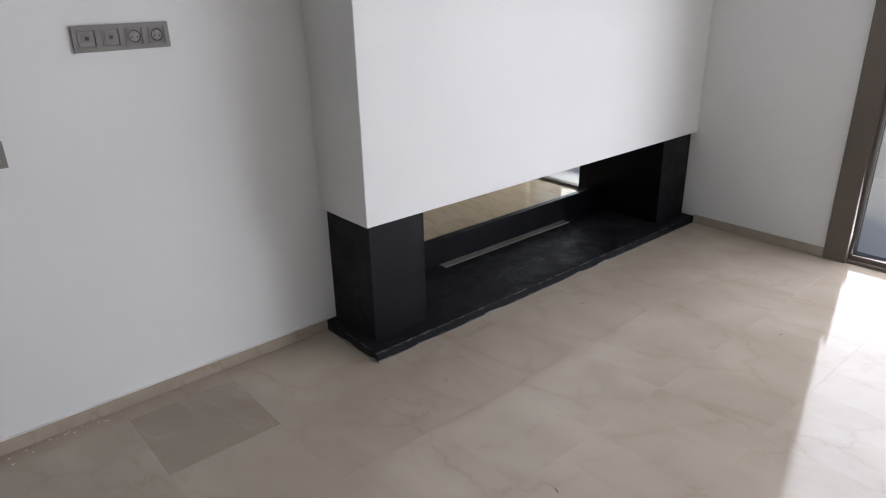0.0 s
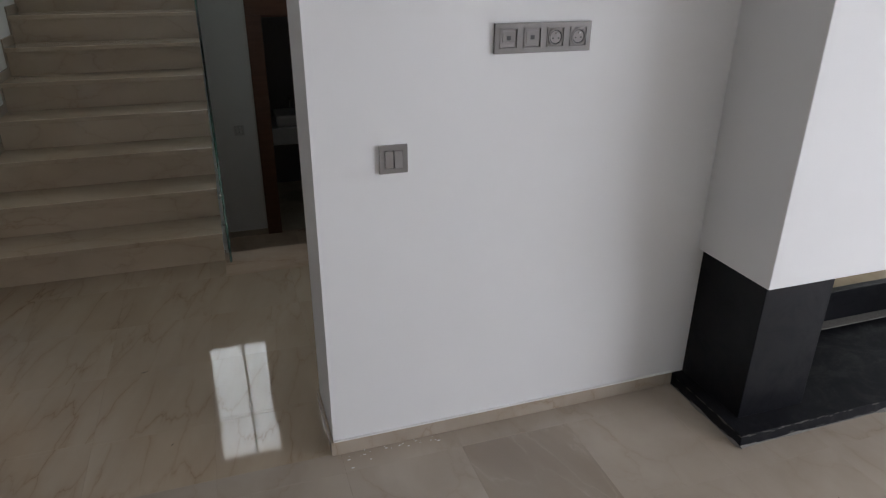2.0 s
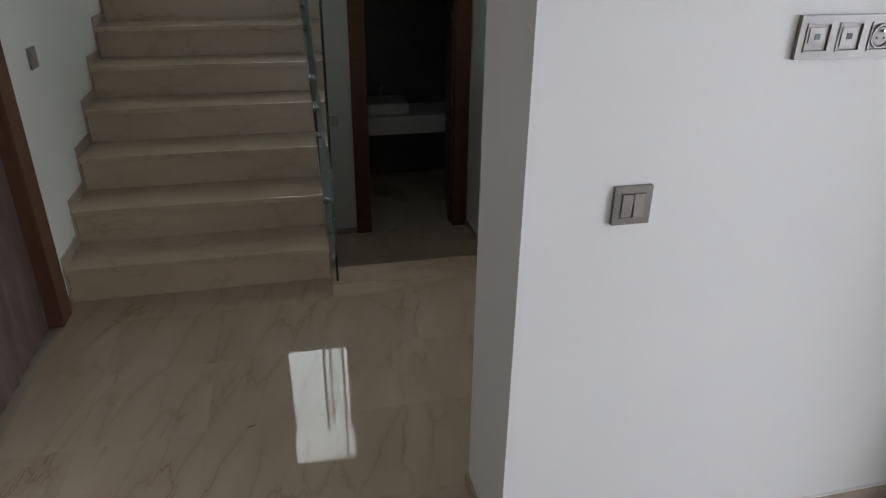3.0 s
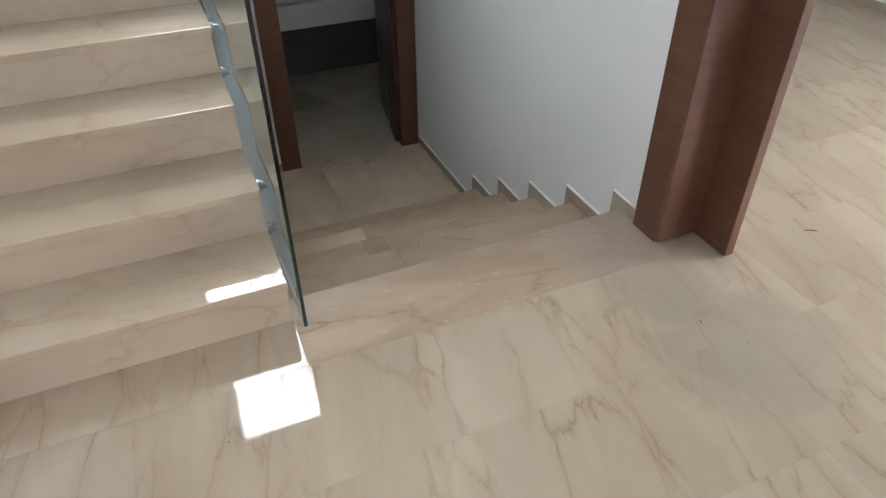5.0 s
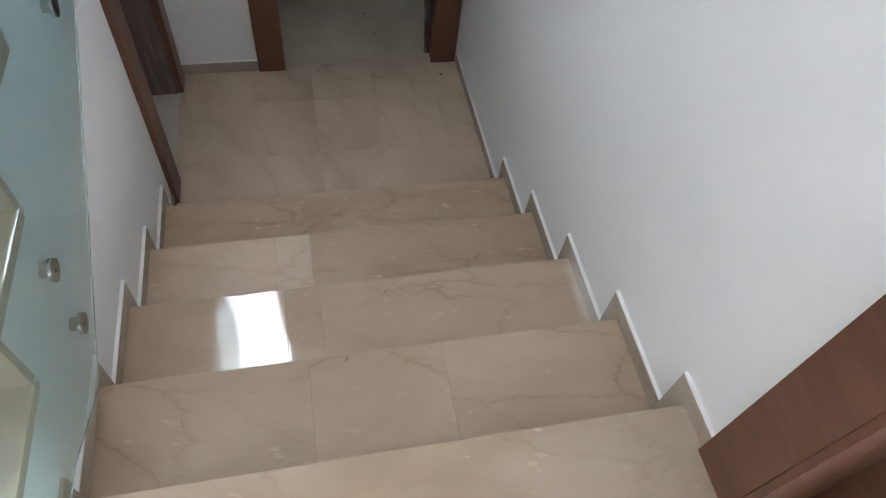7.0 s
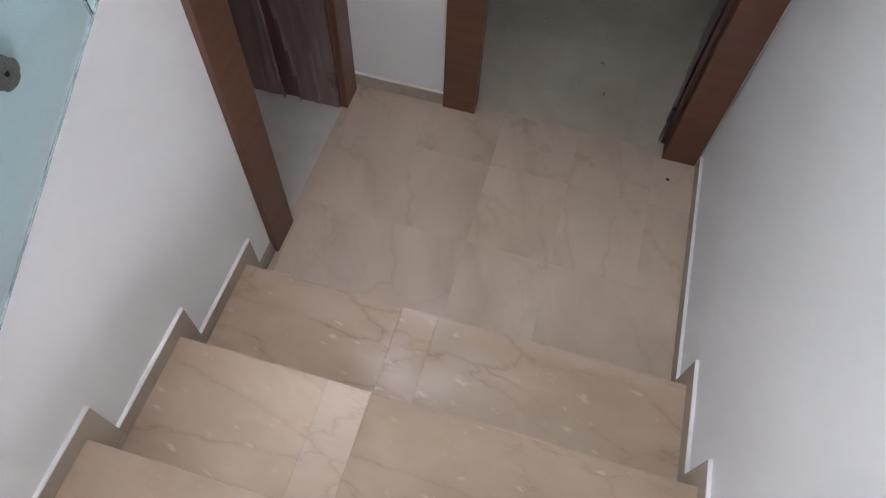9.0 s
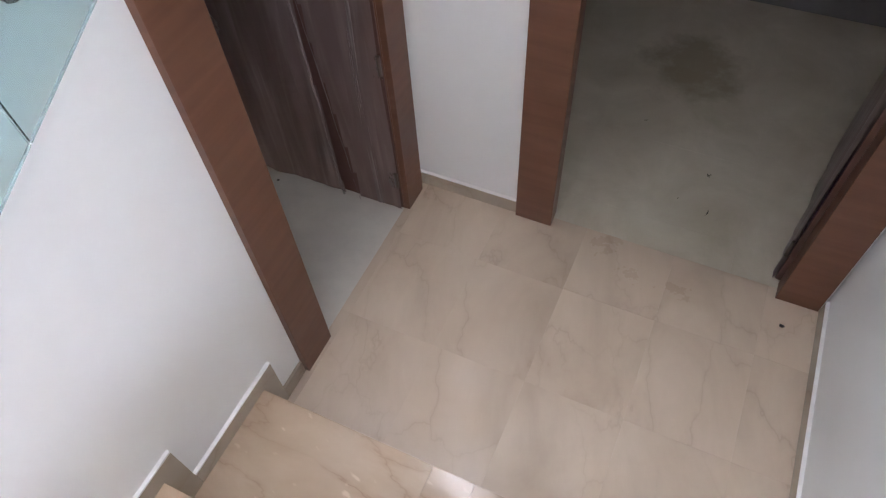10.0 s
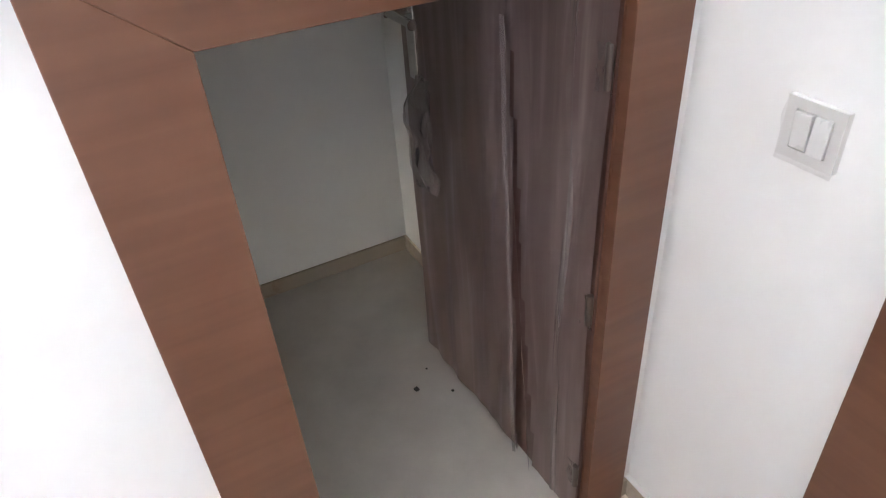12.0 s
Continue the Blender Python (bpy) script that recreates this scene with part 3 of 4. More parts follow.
C = 0.022
store = empty("storage_door_frame", (XL, 1.97, ZL), "brown wood frame of a low storage doorway under the stairs", "door frame")
G = 0.0001
SE = 2.436                      # outer edge of the casing beside the corner
chamfer_board("x", XL, XL + C, [(1.625, ZL), (1.759, ZL), (1.759, 0.406 - G), (1.625, 0.513 - G)], WOOD, "casing", store)
chamfer_board("x", XL, XL + C, [(2.328, ZL), (SE, ZL), (SE, 0.541 - G), (2.328, 0.406 - G)], WOOD, "casing", store)
chamfer_board("x", XL, XL + C, [(1.759, 0.406), (2.328, 0.406), (SE, 0.541), (1.667, 0.541), (1.625, 0.513)], WOOD, "head_casing", store)
piece("jamb", box(XL - 0.1, XL, 1.743, 1.759, ZL, 0.406), WOOD, store)
piece("jamb", box(XL - 0.1, XL, 2.328, 2.344, ZL, 0.406), WOOD, store)
piece("head_jamb", box(XL - 0.1, XL, 1.743, 2.344, 0.406, 0.422), WOOD_FLAT, store)

north = empty("landing_door_frame", (0.85, YN, ZL), "reddish brown wood door frame at the lower landing", "door frame")
for x0, x1 in ((0.357, 0.490), (1.250, XR - 0.012)):
    piece("casing", box(x0, x1, YN - C, YN, ZL, ZL + 2.05, 0.0025), WOOD, north)
piece("head_casing", box(0.357, XR - 0.012, YN - C, YN, ZL + 2.0505, ZL + 2.18, 0.0025), WOOD_FLAT, north)
for x0, x1 in ((0.470, 0.488), (1.252, 1.270)):
    piece("jamb", box(x0, x1, YN, YN + 0.045, ZL, ZL + 2.03), WOOD, north)
piece("head_jamb", box(0.470, 1.270, YN, YN + 0.045, ZL + 2.03, ZL + 2.05), WOOD_FLAT, north)

hall = empty("hall_door_frame", (XR, -0.1, 0), "dark brown wood door frame standing on marble at the head of the steps", "door frame")
piece("casing", box(XR - C, XR, -0.117, 0.020, 0.0, 2.2, 0.0025), WOOD, hall)
piece("jamb", box(XR - C, XR + 0.165, -0.135, -0.1175, 0.012, 2.2, 0.002), WOOD, hall)
piece("inner_casing", box(XR + 0.163, XR + 0.203, -0.302, -0.119, 0.004, 2.2, 0.003), WOOD, hall)
strike = piece("strike_plate", disc((XR + 0.1645, -0.224, 1.08), "x", 0.014, 0.003), STEEL, hall, "oval steel finger pull")
piece("head_casing", box(XR - C, XR, YB + 0.012, -0.119, 2.2, 2.33, 0.0025), WOOD_FLAT, hall)

west = empty("west_door_frame", (XW, -0.6, 0), "dark brown wood frame with a closed wrapped door", "door frame")
for y0, y1 in ((-1.235, -1.10), (-0.21, -0.075)):
    piece("casing", box(XW, XW + C, y0, y1, 0.0, 2.15, 0.0025), WOOD, west)
piece("head_casing", box(XW, XW + C, -1.235, -0.075, 2.1505, 2.285, 0.0025), WOOD_FLAT, west)
piece("jamb", box(XW - 0.15, XW, -0.21, -0.19, 0.0, 2.13), WOOD, west)
piece("jamb", box(XW - 0.15, XW, -1.10, -1.08, 0.0, 2.13), WOOD, west)


# ---- doors in their protective film ----
def sheet(x0, x1, z0, z1, depth, seed, nx=36, nz=60, tear=None):
    """A hanging creased film in the plane y = 0, in folds that run down it."""
    bm = bmesh.new()
    rows = []
    for i in range(nx + 1):
        row = []
        for j in range(nz + 1):
            u, v = i / nx, j / nz
            x, z = x0 + u * (x1 - x0), z0 + v * (z1 - z0)
            fold = noise.noise(Vector((u * 7.0 + 0.6 * math.sin(v * 4 + seed), v * 1.4, seed)))
            fine = noise.noise(Vector((u * 13.0, v * 3.0, seed + 3)))
            wave = 0.02 * noise.noise(Vector((v * 3.0, seed, 1.7)))
            row.append(bm.verts.new((x + wave * (1 if tear else 0.4), 0.002 + abs(fold) * depth + abs(fine) * depth * 0.3, z)))
        rows.append(row)
    for i in range(nx):
        for j in range(nz):
            if tear and tear((i + 0.5) / nx, (j + 0.5) / nz):
                continue
            bm.faces.new((rows[i][j], rows[i + 1][j], rows[i + 1][j + 1], rows[i][j + 1]))
    bmesh.ops.delete(bm, geom=[v for v in bm.verts if not v.link_faces], context="VERTS")
    for f in bm.faces:
        f.smooth = True
    return bm


def wrapped_door(name, width, height, m, label, seed, tear=None, handle=None):
    """A leaf hinged at x = 0 that runs to +x; its outer face looks to +y."""
    d = new(name)
    tagged(d, label, "door")
    part("leaf", box(0, width, -0.04, 0, 0.006, height, 0.003), LEAF, d)
    part("film", sheet(0.0, width + 0.012, 0.004, height + 0.004, 0.016, seed, 60, 60, tear), FILM, d, "torn hazy protective plastic film")
    part("film", box(-0.004, width + 0.006, -0.0475, -0.046, 0.012, height), FILM, d)
    for z in (0.16, height * 0.52, height - 0.14):
        h = part("hinge", disc((0.004, 0.008, z), "z", 0.007, 0.07, None, 16, 0.001), STEEL_DARK, d)
        part("hinge_leaf", box(0.004, 0.022, 0.0, 0.0025, z - 0.03, z + 0.03, 0.001), STEEL_DARK, h)
        part("film_scrap", sheet(0.0, 0.036, z - 0.045, z + 0.03, 0.012, z, 8, 10), FILM_FOLD, h, "scrap of torn film caught on the hinge")
    if handle:
        x, z = handle
        plate = part("handle_plate", box(x - 0.02, x + 0.02, 0, 0.008, z - 0.11, z + 0.11, 0.003), STEEL, d, "handle plate wrapped in film")
        part("handle", disc((x, 0.03, z + 0.05), "y", 0.009, 0.05, None, 16, 0.002), STEEL, plate)
        part("lever", disc((x - 0.05, 0.052, z + 0.05), "x", 0.009, 0.12, None, 16, 0.003), STEEL, plate)
    d.matrix_basis = m
    return d


def wedge(u, v):
    return v < 0.9 and abs(u - 0.275 - 0.10 * v) < 0.048 * (1 - v / 0.9)


store_door = wrapped_door("storage_door", 0.71, 1.25, pose(XL - 0.004, 2.322, ZL, 0, 0, 181.0),
                          "dark brown low door wrapped in torn plastic film standing open", 4.2, wedge, (0.665, 1.0))
# edges of the tear, folded over, and the bunched film along the hinges
for side in (-1, 1):
    fold = bmesh.new()
    pairs = []
    for j in range(31):
        v = 0.9 * j / 30
        x = 0.722 * (0.275 + 0.10 * v + side * 0.040 * (1 - v / 0.9)) + 0.004 * noise.noise(Vector((v * 9, side, 0.4)))
        w = side * (0.007 + 0.005 * noise.noise(Vector((v * 6, side, 4.1))))
        pairs.append((fold.verts.new((x, 0.018, 0.004 + 1.25 * v)), fold.verts.new((x + w, 0.023, 0.004 + 1.25 * v))))
    for (a, b), (c, d) in zip(pairs[:-1], pairs[1:]):
        fold.faces.new((a, b, d, c)).smooth = True
    part("film_fold", fold, FILM_FOLD, store_door, "whitish folded edge of torn film")
part("film_fold", sheet(0.075, 0.100, 0.004, 1.22, 0.014, 7.7, 8, 60), FILM_FOLD, store_door, "bunched whitish plastic film")
flap = bmesh.new()
grid = [[flap.verts.new((0.56 + 0.15 * i / 8 * (0.35 + 0.65 * math.sin(math.pi * (0.12 + 0.88 * j / 14))), 0.025 + 0.03 * noise.noise(Vector((i * 0.5, j * 0.3, 2))), 0.62 + 0.30 * j / 14)) for j in range(15)] for i in range(9)]
for i in range(8):
    for j in range(14):
        flap.faces.new((grid[i][j], grid[i + 1][j], grid[i + 1][j + 1], grid[i][j + 1])).smooth = True
part("film_flap", flap, FILM_FOLD, store_door, "loose hanging flap of plastic film")
wrapped_door("washroom_door", 0.72, 2.02, pose(1.236, YN + 0.052, ZL, 0, 0, 80),
             "dark brown door wrapped in plastic film standing open", 9.1)
wrapped_door("hall_door", 0.86, 2.12, pose(XW - 0.05, -0.215, 0.0, 0, 0, -90),
             "closed dark brown door wrapped in plastic film", 6.3)

# ---- glass balustrade ----
rail = empty("glass_balustrade", (0.02, 0.0, 0), "clear green-edged glass balustrade bolted to the side of the stairs", "balustrade")
GX0, GX1 = XL + 0.028, XL + 0.040


def low(y):
    return 0.535 + 0.50 * (y - 1.64)


def glass_panel(pts):
    bm = prism(pts, "x", GX0, GX1)
    for f in bm.faces:
        f.material_index = 0 if abs(f.normal.x) > 0.9 else 1
    ob = piece("glass_panel", bm, [GLASS, GLASS_EDGE], rail)
    ob.visible_shadow = False
    return ob


glass_panel([(-0.03, 0.004), (0.205, 0.004), (0.42, -0.085), (1.356, low(1.356)), (1.356, 2.255), (-0.03, 1.45)])
glass_panel([(1.3585, low(1.3585)), (YN - 0.03, low(YN - 0.03)), (YN - 0.03, 2.8), (1.3585, 2.257)])
for y, z in ((0.525, 0.045), (0.55, 0.23), (1.16, 0.445), (1.17, 0.63), (1.46, 0.58), (1.46, 0.76), (2.2, 0.98), (2.2, 1.15)):
    bolt = piece("bolt", disc((XL + 0.014, y, z), "x", 0.016, 0.027, None, 24), STEEL, rail, "brushed steel point fixing")
    cap = finish("bolt_head", disc((GX1 + 0.006, y, z), "x", 0.025, 0.011, None, 28, 0.002), STEEL)
    cap.parent = bolt
    cap.matrix_parent_inverse = Matrix.Translation(rail.location).inverted()
    eye = finish("bolt_socket", disc((GX1 + 0.0118, y, z), "x", 0.005, 0.002, None, 6), BLACK)
    eye.parent = bolt
    eye.matrix_parent_inverse = Matrix.Translation(rail.location).inverted()


# ---- switches and sockets: built facing -y at the origin, left edge at x = 0, top at z = 0 ----
def frame_plate(parent, w, h, openings, depth=0.010, mat=PLATE):
    bm = bmesh.new()
    us = sorted({0.0, w, *[v for o in openings for v in o[:2]]})
    zs = sorted({-h, 0.0, *[v for o in openings for v in o[2:]]})
    for i in range(len(us) - 1):
        for j in range(len(zs) - 1):
            if holed(openings)((us[i] + us[i + 1]) / 2, (zs[j] + zs[j + 1]) / 2):
                box(us[i], us[i + 1], -depth, 0, zs[j], zs[j + 1], 0, bm)
    bmesh.ops.remove_doubles(bm, verts=bm.verts, dist=1e-5)
    return part("plate", bm, mat, parent)


def rocker(parent, x0, x1, z0, z1, tilt, mat):
    bm = box(x0, x1, -0.013, -0.002, z0, z1, 0.0015)
    for v in bm.verts:
        if v.co.y < -0.01:
            v.co.y -= tilt * (v.co.z - (z0 + z1) / 2)
    return part("rocker", bm, mat, parent)


def light_switch(m, label, mat=PLATE, inner=PLATE_IN, wrapped=False):
    s = new("light_switch")
    tagged(s, label, "light switch")
    frame_plate(s, 0.08, 0.08, [(0.014, 0.066, -0.066, -0.014)], 0.010, mat)
    part("inset", box(0.014, 0.066, -0.004, -0.001, -0.066, -0.014), BLACK, s)
    rocker(s, 0.0155, 0.0385, -0.0645, -0.0155, 0.06, inner)
    rocker(s, 0.0415, 0.0645, -0.0645, -0.0155, -0.06, inner)
    if wrapped:
        part("film", sheet(-0.001, 0.081, -0.086, 0.002, 0.004, 2.0, 14, 14), FILM_CLEAR, s, "loose clear plastic film").location = (0, -0.015, 0)
    s.matrix_basis = m
    return s


def socket_bank(m):
    s = new("socket_panel")
    tagged(s, "grey four-gang panel with two sockets and two outlets on white wall", "socket panel")
    cells = [0.0105 + 0.071 * i for i in range(4)]
    frame_plate(s, 0.293, 0.08, [(c + 0.006, c + 0.054, -0.064, -0.016) for c in cells], 0.010)
    for i, c in enumerate(cells):
        mid = c + 0.030
        body = part("outlet", box(c + 0.0065, c + 0.0535, -0.008, -0.001, -0.0635, -0.0165, 0.001), PLATE_IN, s)
        rim = bmesh.new()
        for x0, x1, z0, z1 in ((c + 0.0035, c + 0.006, -0.0665, -0.0135), (c + 0.054, c + 0.0565, -0.0665, -0.0135), (c + 0.006, c + 0.054, -0.016, -0.0135), (c + 0.006, c + 0.054, -0.0665, -0.064)):
            box(x0, x1, -0.0122, -0.0098, z0, z1, 0, rim)
        part("bezel", rim, PLATE, s)
        if i < 2:
            part("hole", disc((mid, -0.0085, -0.040), "y", 0.0075 if i else 0.0065, 0.002), BLACK, body)
            part("cover", box(c + 0.012, c + 0.048, -0.0098, -0.008, -0.058 if i else -0.050, -0.022, 0.0006), PLATE, body)
            part("jack", box(mid - 0.006, mid + 0.006, -0.0106, -0.0098, -0.044, -0.033), BLACK, body)
        else:
            # Flat black disc: the shade inside the recess is put in as colour.
            part("well", disc((mid, -0.0086, -0.040), "y", 0.0195, 0.002), BLACK, body, "black disc standing for shade in the round socket well")
            part("rim", ring((mid, -0.0095, -0.040), 0.0195, 0.0225), PLATE, body)
            part("face", disc((mid, -0.0094, -0.040), "y", 0.0160, 0.0015), PLATE_IN, body)
            for dx in (-0.0085, 0.0085):
                part("pin_hole", disc((mid + dx, -0.0105, -0.043), "y", 0.0026, 0.001, None, 12), BLACK, body)
            part("earth_pin", disc((mid, -0.013, -0.030), "y", 0.0024, 0.008, None, 12), STEEL, body)
    s.matrix_basis = m
    return s


def ring(center, r0, r1, depth=0.003, segments=32):
    bm = bmesh.new()
    loops = []
    for r, y in ((r0, 0), (r1, 0), (r1, -depth), (r0, -depth)):
        loops.append([bm.verts.new(Vector(center) + Vector((r * math.cos(a), y, r * math.sin(a)))) for a in (2 * math.pi * i / segments for i in range(segments))])
    for q in range(4):
        for i in range(segments):
            j = (i + 1) % segments
            bm.faces.new((loops[q][i], loops[q][j], loops[(q + 1) % 4][j], loops[(q + 1) % 4][i]))
    bmesh.ops.recalc_face_normals(bm, faces=bm.faces)
    return bm


BIG = Matrix.Diagonal((1.133, 1.133, 1.133, 1))
socket_bank(pose(0.886, YW - 0.0005, 1.517) @ BIG)
light_switch(pose(0.511, YW - 0.0005, 1.164) @ BIG, "silver-grey double rocker light switch on white wall")
light_switch(pose(0.152, YN - 0.0005, 0.241) @ Matrix.Scale(1.07, 4), "white light switch in loose plastic film beside the doorway", WHITE_PLASTIC, WHITE_PLASTIC, True)
light_switch(pose(XR - 0.0005, 0.175, 1.09, 0, 0, -90) @ BIG, "grey light switch beside the dark door frame")
light_switch(pose(XW + 0.0005, 0.235, 1.167, 0, 0, 90) @ BIG, "dark grey light switch above the stairs")


# ---- windows ----
def glazed(name, axis, at, u0, u1, z0, z1, cuts_u, cuts_z, bar, depth, label, inward):
    w = empty(name, (at, u0, z0) if axis == "x" else (u0, at, z0), label, "window")
    w["kind"] = "structure"

    def slab(nm, a0, a1, b0, b1, d0, d1, mat):
        bm = box(at + d0, at + d1, a0, a1, b0, b1, 0.003) if axis == "x" else box(a0, a1, at + d0, at + d1, b0, b1, 0.003)
        return piece(nm, bm, mat, w)
    d = depth if inward > 0 else -depth
    lo, hi = min(0, d), max(0, d)
    slab("window_frame", u0, u0 + bar, z0, z1, lo, hi, ALU)
    slab("window_frame", u1 - bar, u1, z0, z1, lo, hi, ALU)
    slab("window_frame", u0 + bar, u1 - bar, z0, z0 + bar * 0.6, lo, hi, ALU)
    slab("window_frame", u0 + bar, u1 - bar, z1 - bar, z1, lo, hi, ALU)
    for c in cuts_u:
        slab("mullion", c - bar * 0.3, c + bar * 0.3, z0 + bar * 0.6, z1 - bar, lo + 0.01, hi - 0.01, ALU)
    for c in cuts_z:
        slab("transom", u0 + bar, u1 - bar, c - bar * 0.25, c + bar * 0.25, lo + 0.012, hi - 0.012, ALU)
    edges = [u0 + bar, *cuts_u, u1 - bar]
    mid = (lo + hi) / 2
    for a, b in zip(edges[:-1], edges[1:]):
        p = slab("pane", a, b, z0 + bar * 0.6, z1 - bar, mid - 0.003, mid + 0.003, PANE)
        p.visible_shadow = False
    return w


glazed("window_1", "x", XE + 0.015, -7.0, -3.25, 0.0, 2.3, (-5.75, -4.5), (), 0.085, 0.09, "grey-brown aluminium sliding glass door to the terrace", 1)
glazed("window_2", "x", XE + 0.06, -1.50, -0.72, 0.0, 2.3, (), (), 0.035, 0.06, "narrow aluminium window at floor level", 1)
glazed("window_3", "y", YN + 0.04, -0.40, 0.235, 2.08, 3.50, (-0.03,), (), 0.035, 0.06, "tall stair window with thin bars", 1)
casing = empty("window_casing", (XE, -3.25, 0), "grey-brown aluminium casing round the sliding glass door", "window casing")
casing["kind"] = "structure"
piece("casing", box(XE - 0.022, XE + 0.015, -3.32, -3.19, 0.0, 2.38, 0.004), ALU, casing)
piece("track", box(XE - 0.005, XE + 0.1, -7.0, -3.32, 0.0, 0.022, 0.003), ALU, casing)

# ---- washroom vanity ----
vanity = empty("washbasin_vanity", (0.8, 3.78, -0.15), "wide white wall-hung washbasin counter with chrome tap", "washbasin")
piece("counter", box(0.30, 1.6, 3.49, 4.049, -0.25, -0.06, 0.012), CERAMIC, vanity)
bowl = box(0.62, 1.05, 3.54, 3.96, -0.061, 0.06, 0.03)
piece("basin", bowl, CERAMIC, vanity)
piece("tap", disc((0.82, 4.0, 0.06), "z", 0.018, 0.26, None, 20, 0.003), STEEL, vanity)
piece("spout", disc((0.82, 3.93, 0.16), "y", 0.012, 0.14, None, 16, 0.002), STEEL, vanity)

# ---- outdoors ----
terrace = tagged(finish("terrace", box(XE + 0.15, 6.9, -9.5, 3.2, -0.2, -0.03), STONE_OUT), kind="structure")
parapet = tagged(finish("parapet", box(6.75, 6.9, -9.5, 3.2, -0.03, 0.95), PAINT), kind="structure")
ground = tagged(finish("ground", box(-400, 400, -400, 400, -1.6, -1.1), EARTH), kind="structure")

# ---- grit on the floors ----
rng = random.Random(5)
for x, y, z, s in ((-0.599, 2.176, ZL - 0.004, 0.007), (-0.54, 2.265, ZL - 0.004, 0.004), (-0.66, 2.24, ZL - 0.004, 0.003), (0.87, 2.75, ZL - 0.006, 0.006),
                   (0.95, 2.9, ZL - 0.006, 0.008), (0.62, -2.6, 0.0, 0.006), (1.284, 2.354, ZL, 0.006)):
    bm = bmesh.new()
    bmesh.ops.create_icosphere(bm, subdivisions=2, radius=s)
    for v in bm.verts:
        v.co = Vector((v.co.x * 1.3, v.co.y, v.co.z * 0.5 + s * 0.45)) * (1 + 0.3 * rng.uniform(-1, 1))
    crumb = finish("dirt_crumb", bm, DIRT)
    crumb.location = (x, y, z)
    tagged(crumb, "dark crumb of dirt on the floor", "dirt", "crumbs")

# thin dark slivers and flecks swept onto the floors
for x, y, z, length, turn in ((1.742, -3.41, 0, 0.03, 70), (1.913, -2.637, 0, 0.025, 20), (2.94, -2.578, 0, 0.04, 5), (3.376, -3.446, 0, 0.03, 160), (-0.407, -1.092, 0, 0.035, 10),
                              (-0.273, -1.634, 0, 0.02, 50), (1.996, -0.305, 0, 0.06, 150), (1.238, -0.545, 0, 0.024, 80), (-0.311, -0.395, 0, 0.012, 30), (0.794, -0.018, 0, 0.011, 100),
                              (0.60, 0.45, -RD, 0.02, 60), (0.75, 0.75, -2 * RD, 0.015, 30), (1.307, -0.687, 0, 0.02, 30),
                              (0.98, 2.72, ZL, 0.03, 80), (0.66, 3.1, ZL, 0.02, 20)):
    bm = bmesh.new()
    bmesh.ops.create_icosphere(bm, subdivisions=2, radius=1.0)
    for v in bm.verts:
        bend = 0.18 * v.co.x ** 2
        v.co = Vector((v.co.x * length / 2, (v.co.y * (0.10 + 0.05 * rng.random()) + bend) * length / 2, (v.co.z + 1) * 0.0008))
    sliver = finish("dirt_sliver", bm, DIRT)
    sliver.matrix_basis = pose(x, y, z, 0, 0, turn)
    tagged(sliver, "thin dark sliver of dirt on the marble floor", "dirt", "slivers")


# spots of white wall paint along the foot of the fireplace wall
specks = bmesh.new()
for _ in range(24):
    x, y = rng.uniform(0.31, 0.72), YW - T - abs(rng.gauss(0, 0.035)) - 0.002
    size = rng.uniform(0.001, 0.0042)
    made = bmesh.ops.create_circle(specks, cap_ends=True, segments=7, radius=size)["verts"]
    stretch = rng.uniform(0.8, 2.6)
    for v in made:
        v.co = Vector((x + v.co.x * stretch, y + v.co.y * rng.uniform(0.7, 1.2), 0.0007))
tagged(finish("paint_specks", specks, CAULK), "specks of white wall paint on the floor", "paint specks", "", "stuff")

# ---- floor tiles ----
far_floor = tagged(finish("floor_west", box(XF, XW - 0.445, YS, YW, -0.006, 0.0), MARBLE), kind="structure")
tile_meshes = {}
tile_rng = random.Random(17)


def tile(x0, x1, y0, y1, z, mat, parent, gap=0.00012):
    key = (round(x1 - x0, 4), round(y1 - y0, 4), mat.name)
    if key not in tile_meshes:
        w, h = (x1 - x0) / 2 - gap, (y1 - y0) / 2 - gap
        bm = bmesh.new()
        e = 0.0002
        low_ring = [bm.verts.new((sx * w, sy * h, -0.006)) for sx, sy in ((-1, -1), (1, -1), (1, 1), (-1, 1))]
        mid_ring = [bm.verts.new((sx * w, sy * h, -e)) for sx, sy in ((-1, -1), (1, -1), (1, 1), (-1, 1))]
        top_ring = [bm.verts.new((sx * (w - e), sy * (h - e), 0)) for sx, sy in ((-1, -1), (1, -1), (1, 1), (-1, 1))]
        bm.faces.new(top_ring)
        for a, b in ((low_ring, mid_ring), (mid_ring, top_ring)):
            for i in range(4):
                bm.faces.new((a[i], a[(i + 1) % 4], b[(i + 1) % 4], b[i]))
        me = bpy.data.meshes.new("tile")
        bm.normal_update()
        bm.to_mesh(me)
        bm.free()
        me.materials.append(mat)
        tile_meshes[key] = me
    ob = new("tile", tile_meshes[key])
    ob.parent = parent
    # a hair out of level, as laid by hand
    ob.matrix_basis = pose((x0 + x1) / 2, (y0 + y1) / 2, z, tile_rng.gauss(0, 0.03), tile_rng.gauss(0, 0.03), 0)
    return ob


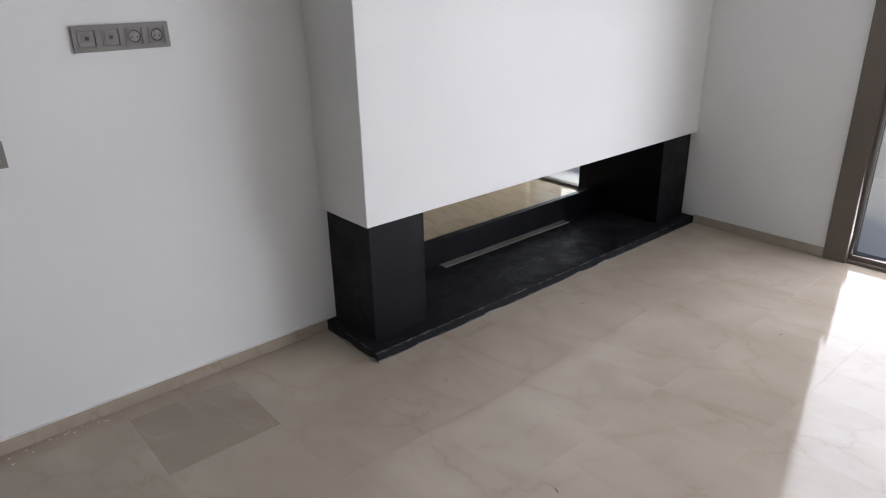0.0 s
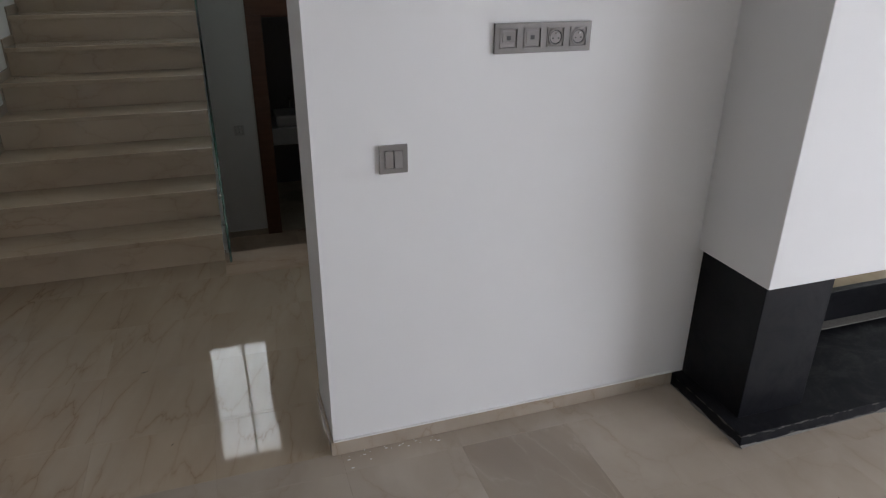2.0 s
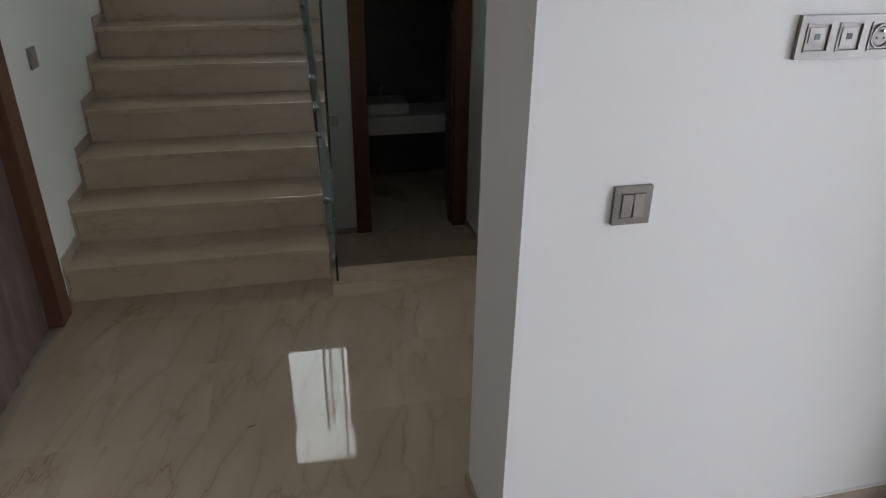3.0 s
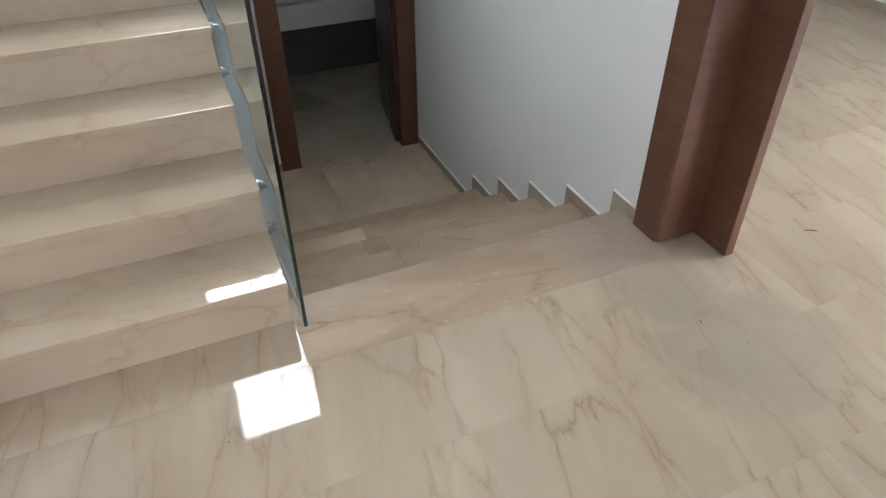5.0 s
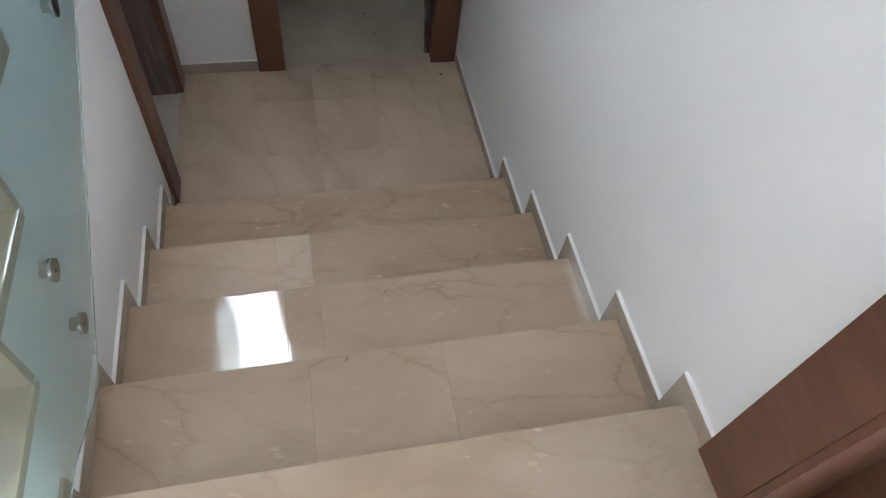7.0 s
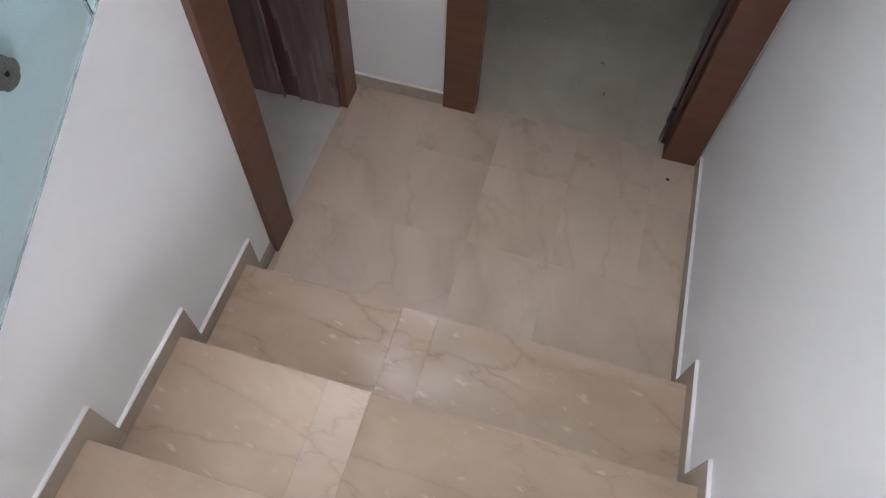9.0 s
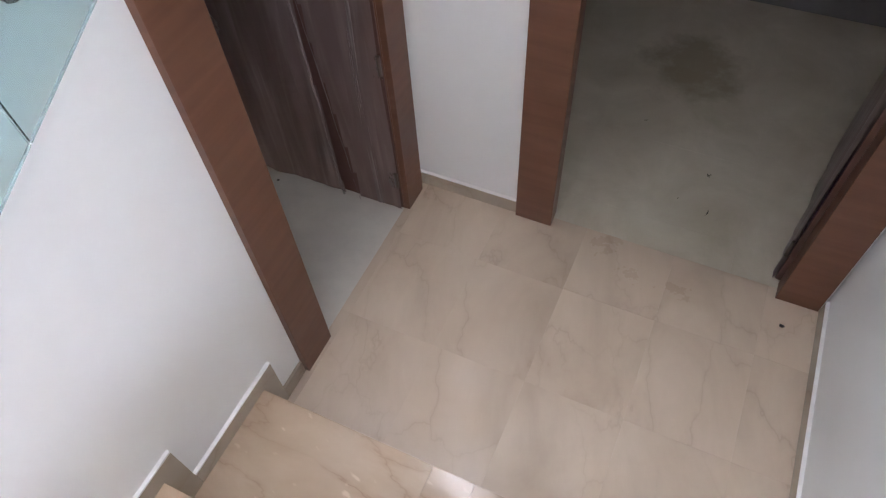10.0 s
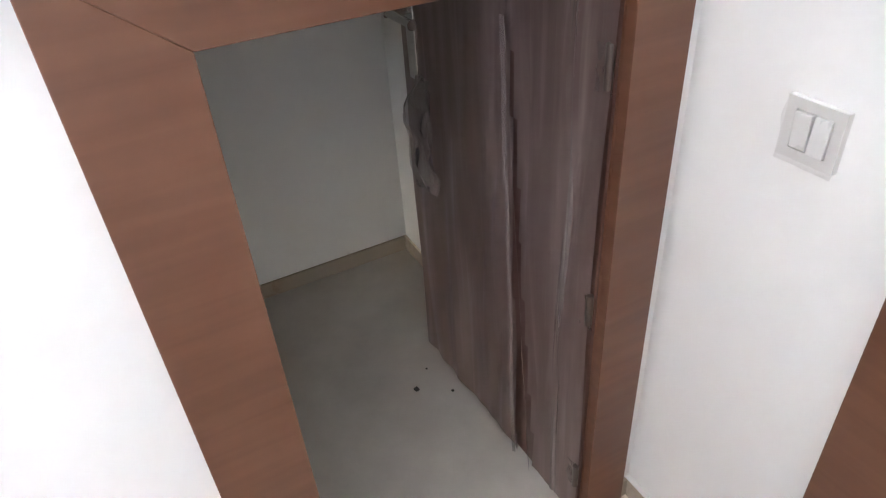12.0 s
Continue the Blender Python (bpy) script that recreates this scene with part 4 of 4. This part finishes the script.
def lay(x0, x1, y0, y1, z, step_x, step_y, ox, oy, parent, mat, special=None, skip=None):
    i0, i1 = math.floor((x0 - ox) / step_x), math.ceil((x1 - ox) / step_x)
    j0, j1 = math.floor((y0 - oy) / step_y), math.ceil((y1 - oy) / step_y)
    for i in range(i0, i1):
        for j in range(j0, j1):
            a, b = max(x0, ox + i * step_x), min(x1, ox + (i + 1) * step_x)
            c, d = max(y0, oy + j * step_y), min(y1, oy + (j + 1) * step_y)
            if b - a < 0.01 or d - c < 0.01 or (skip and skip((a + b) / 2, (c + d) / 2)):
                continue
            odd = special and abs((a + b) / 2 - special[0]) < 0.1 and abs((c + d) / 2 - special[1]) < 0.1
            tile(a, b, c, d, z, MARBLE_DARK if odd else mat, parent)


SPECIAL = (0.992, -2.205)
lay(XW - 0.444, XE, YS, YW, 0.0, 0.444, 0.44, 0.770, -1.985, floor, MARBLE, SPECIAL)
lay(XW, XC, YW, YB, 0.0, 0.444, 0.44, 0.770, -0.206, floor, MARBLE_VEINED)
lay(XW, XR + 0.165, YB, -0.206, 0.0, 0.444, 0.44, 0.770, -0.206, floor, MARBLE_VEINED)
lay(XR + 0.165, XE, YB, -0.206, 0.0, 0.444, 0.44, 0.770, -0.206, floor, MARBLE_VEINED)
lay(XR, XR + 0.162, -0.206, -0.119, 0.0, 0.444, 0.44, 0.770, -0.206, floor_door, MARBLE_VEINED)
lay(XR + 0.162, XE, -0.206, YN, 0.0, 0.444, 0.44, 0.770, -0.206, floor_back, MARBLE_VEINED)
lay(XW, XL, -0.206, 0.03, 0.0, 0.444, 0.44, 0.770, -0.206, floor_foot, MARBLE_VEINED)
lay(XL, XR, Y1 + 4 * GD - 0.02, YN + 0.02, ZL, 0.305, 0.36, 0.92, 1.50, floor_landing, LANDING)
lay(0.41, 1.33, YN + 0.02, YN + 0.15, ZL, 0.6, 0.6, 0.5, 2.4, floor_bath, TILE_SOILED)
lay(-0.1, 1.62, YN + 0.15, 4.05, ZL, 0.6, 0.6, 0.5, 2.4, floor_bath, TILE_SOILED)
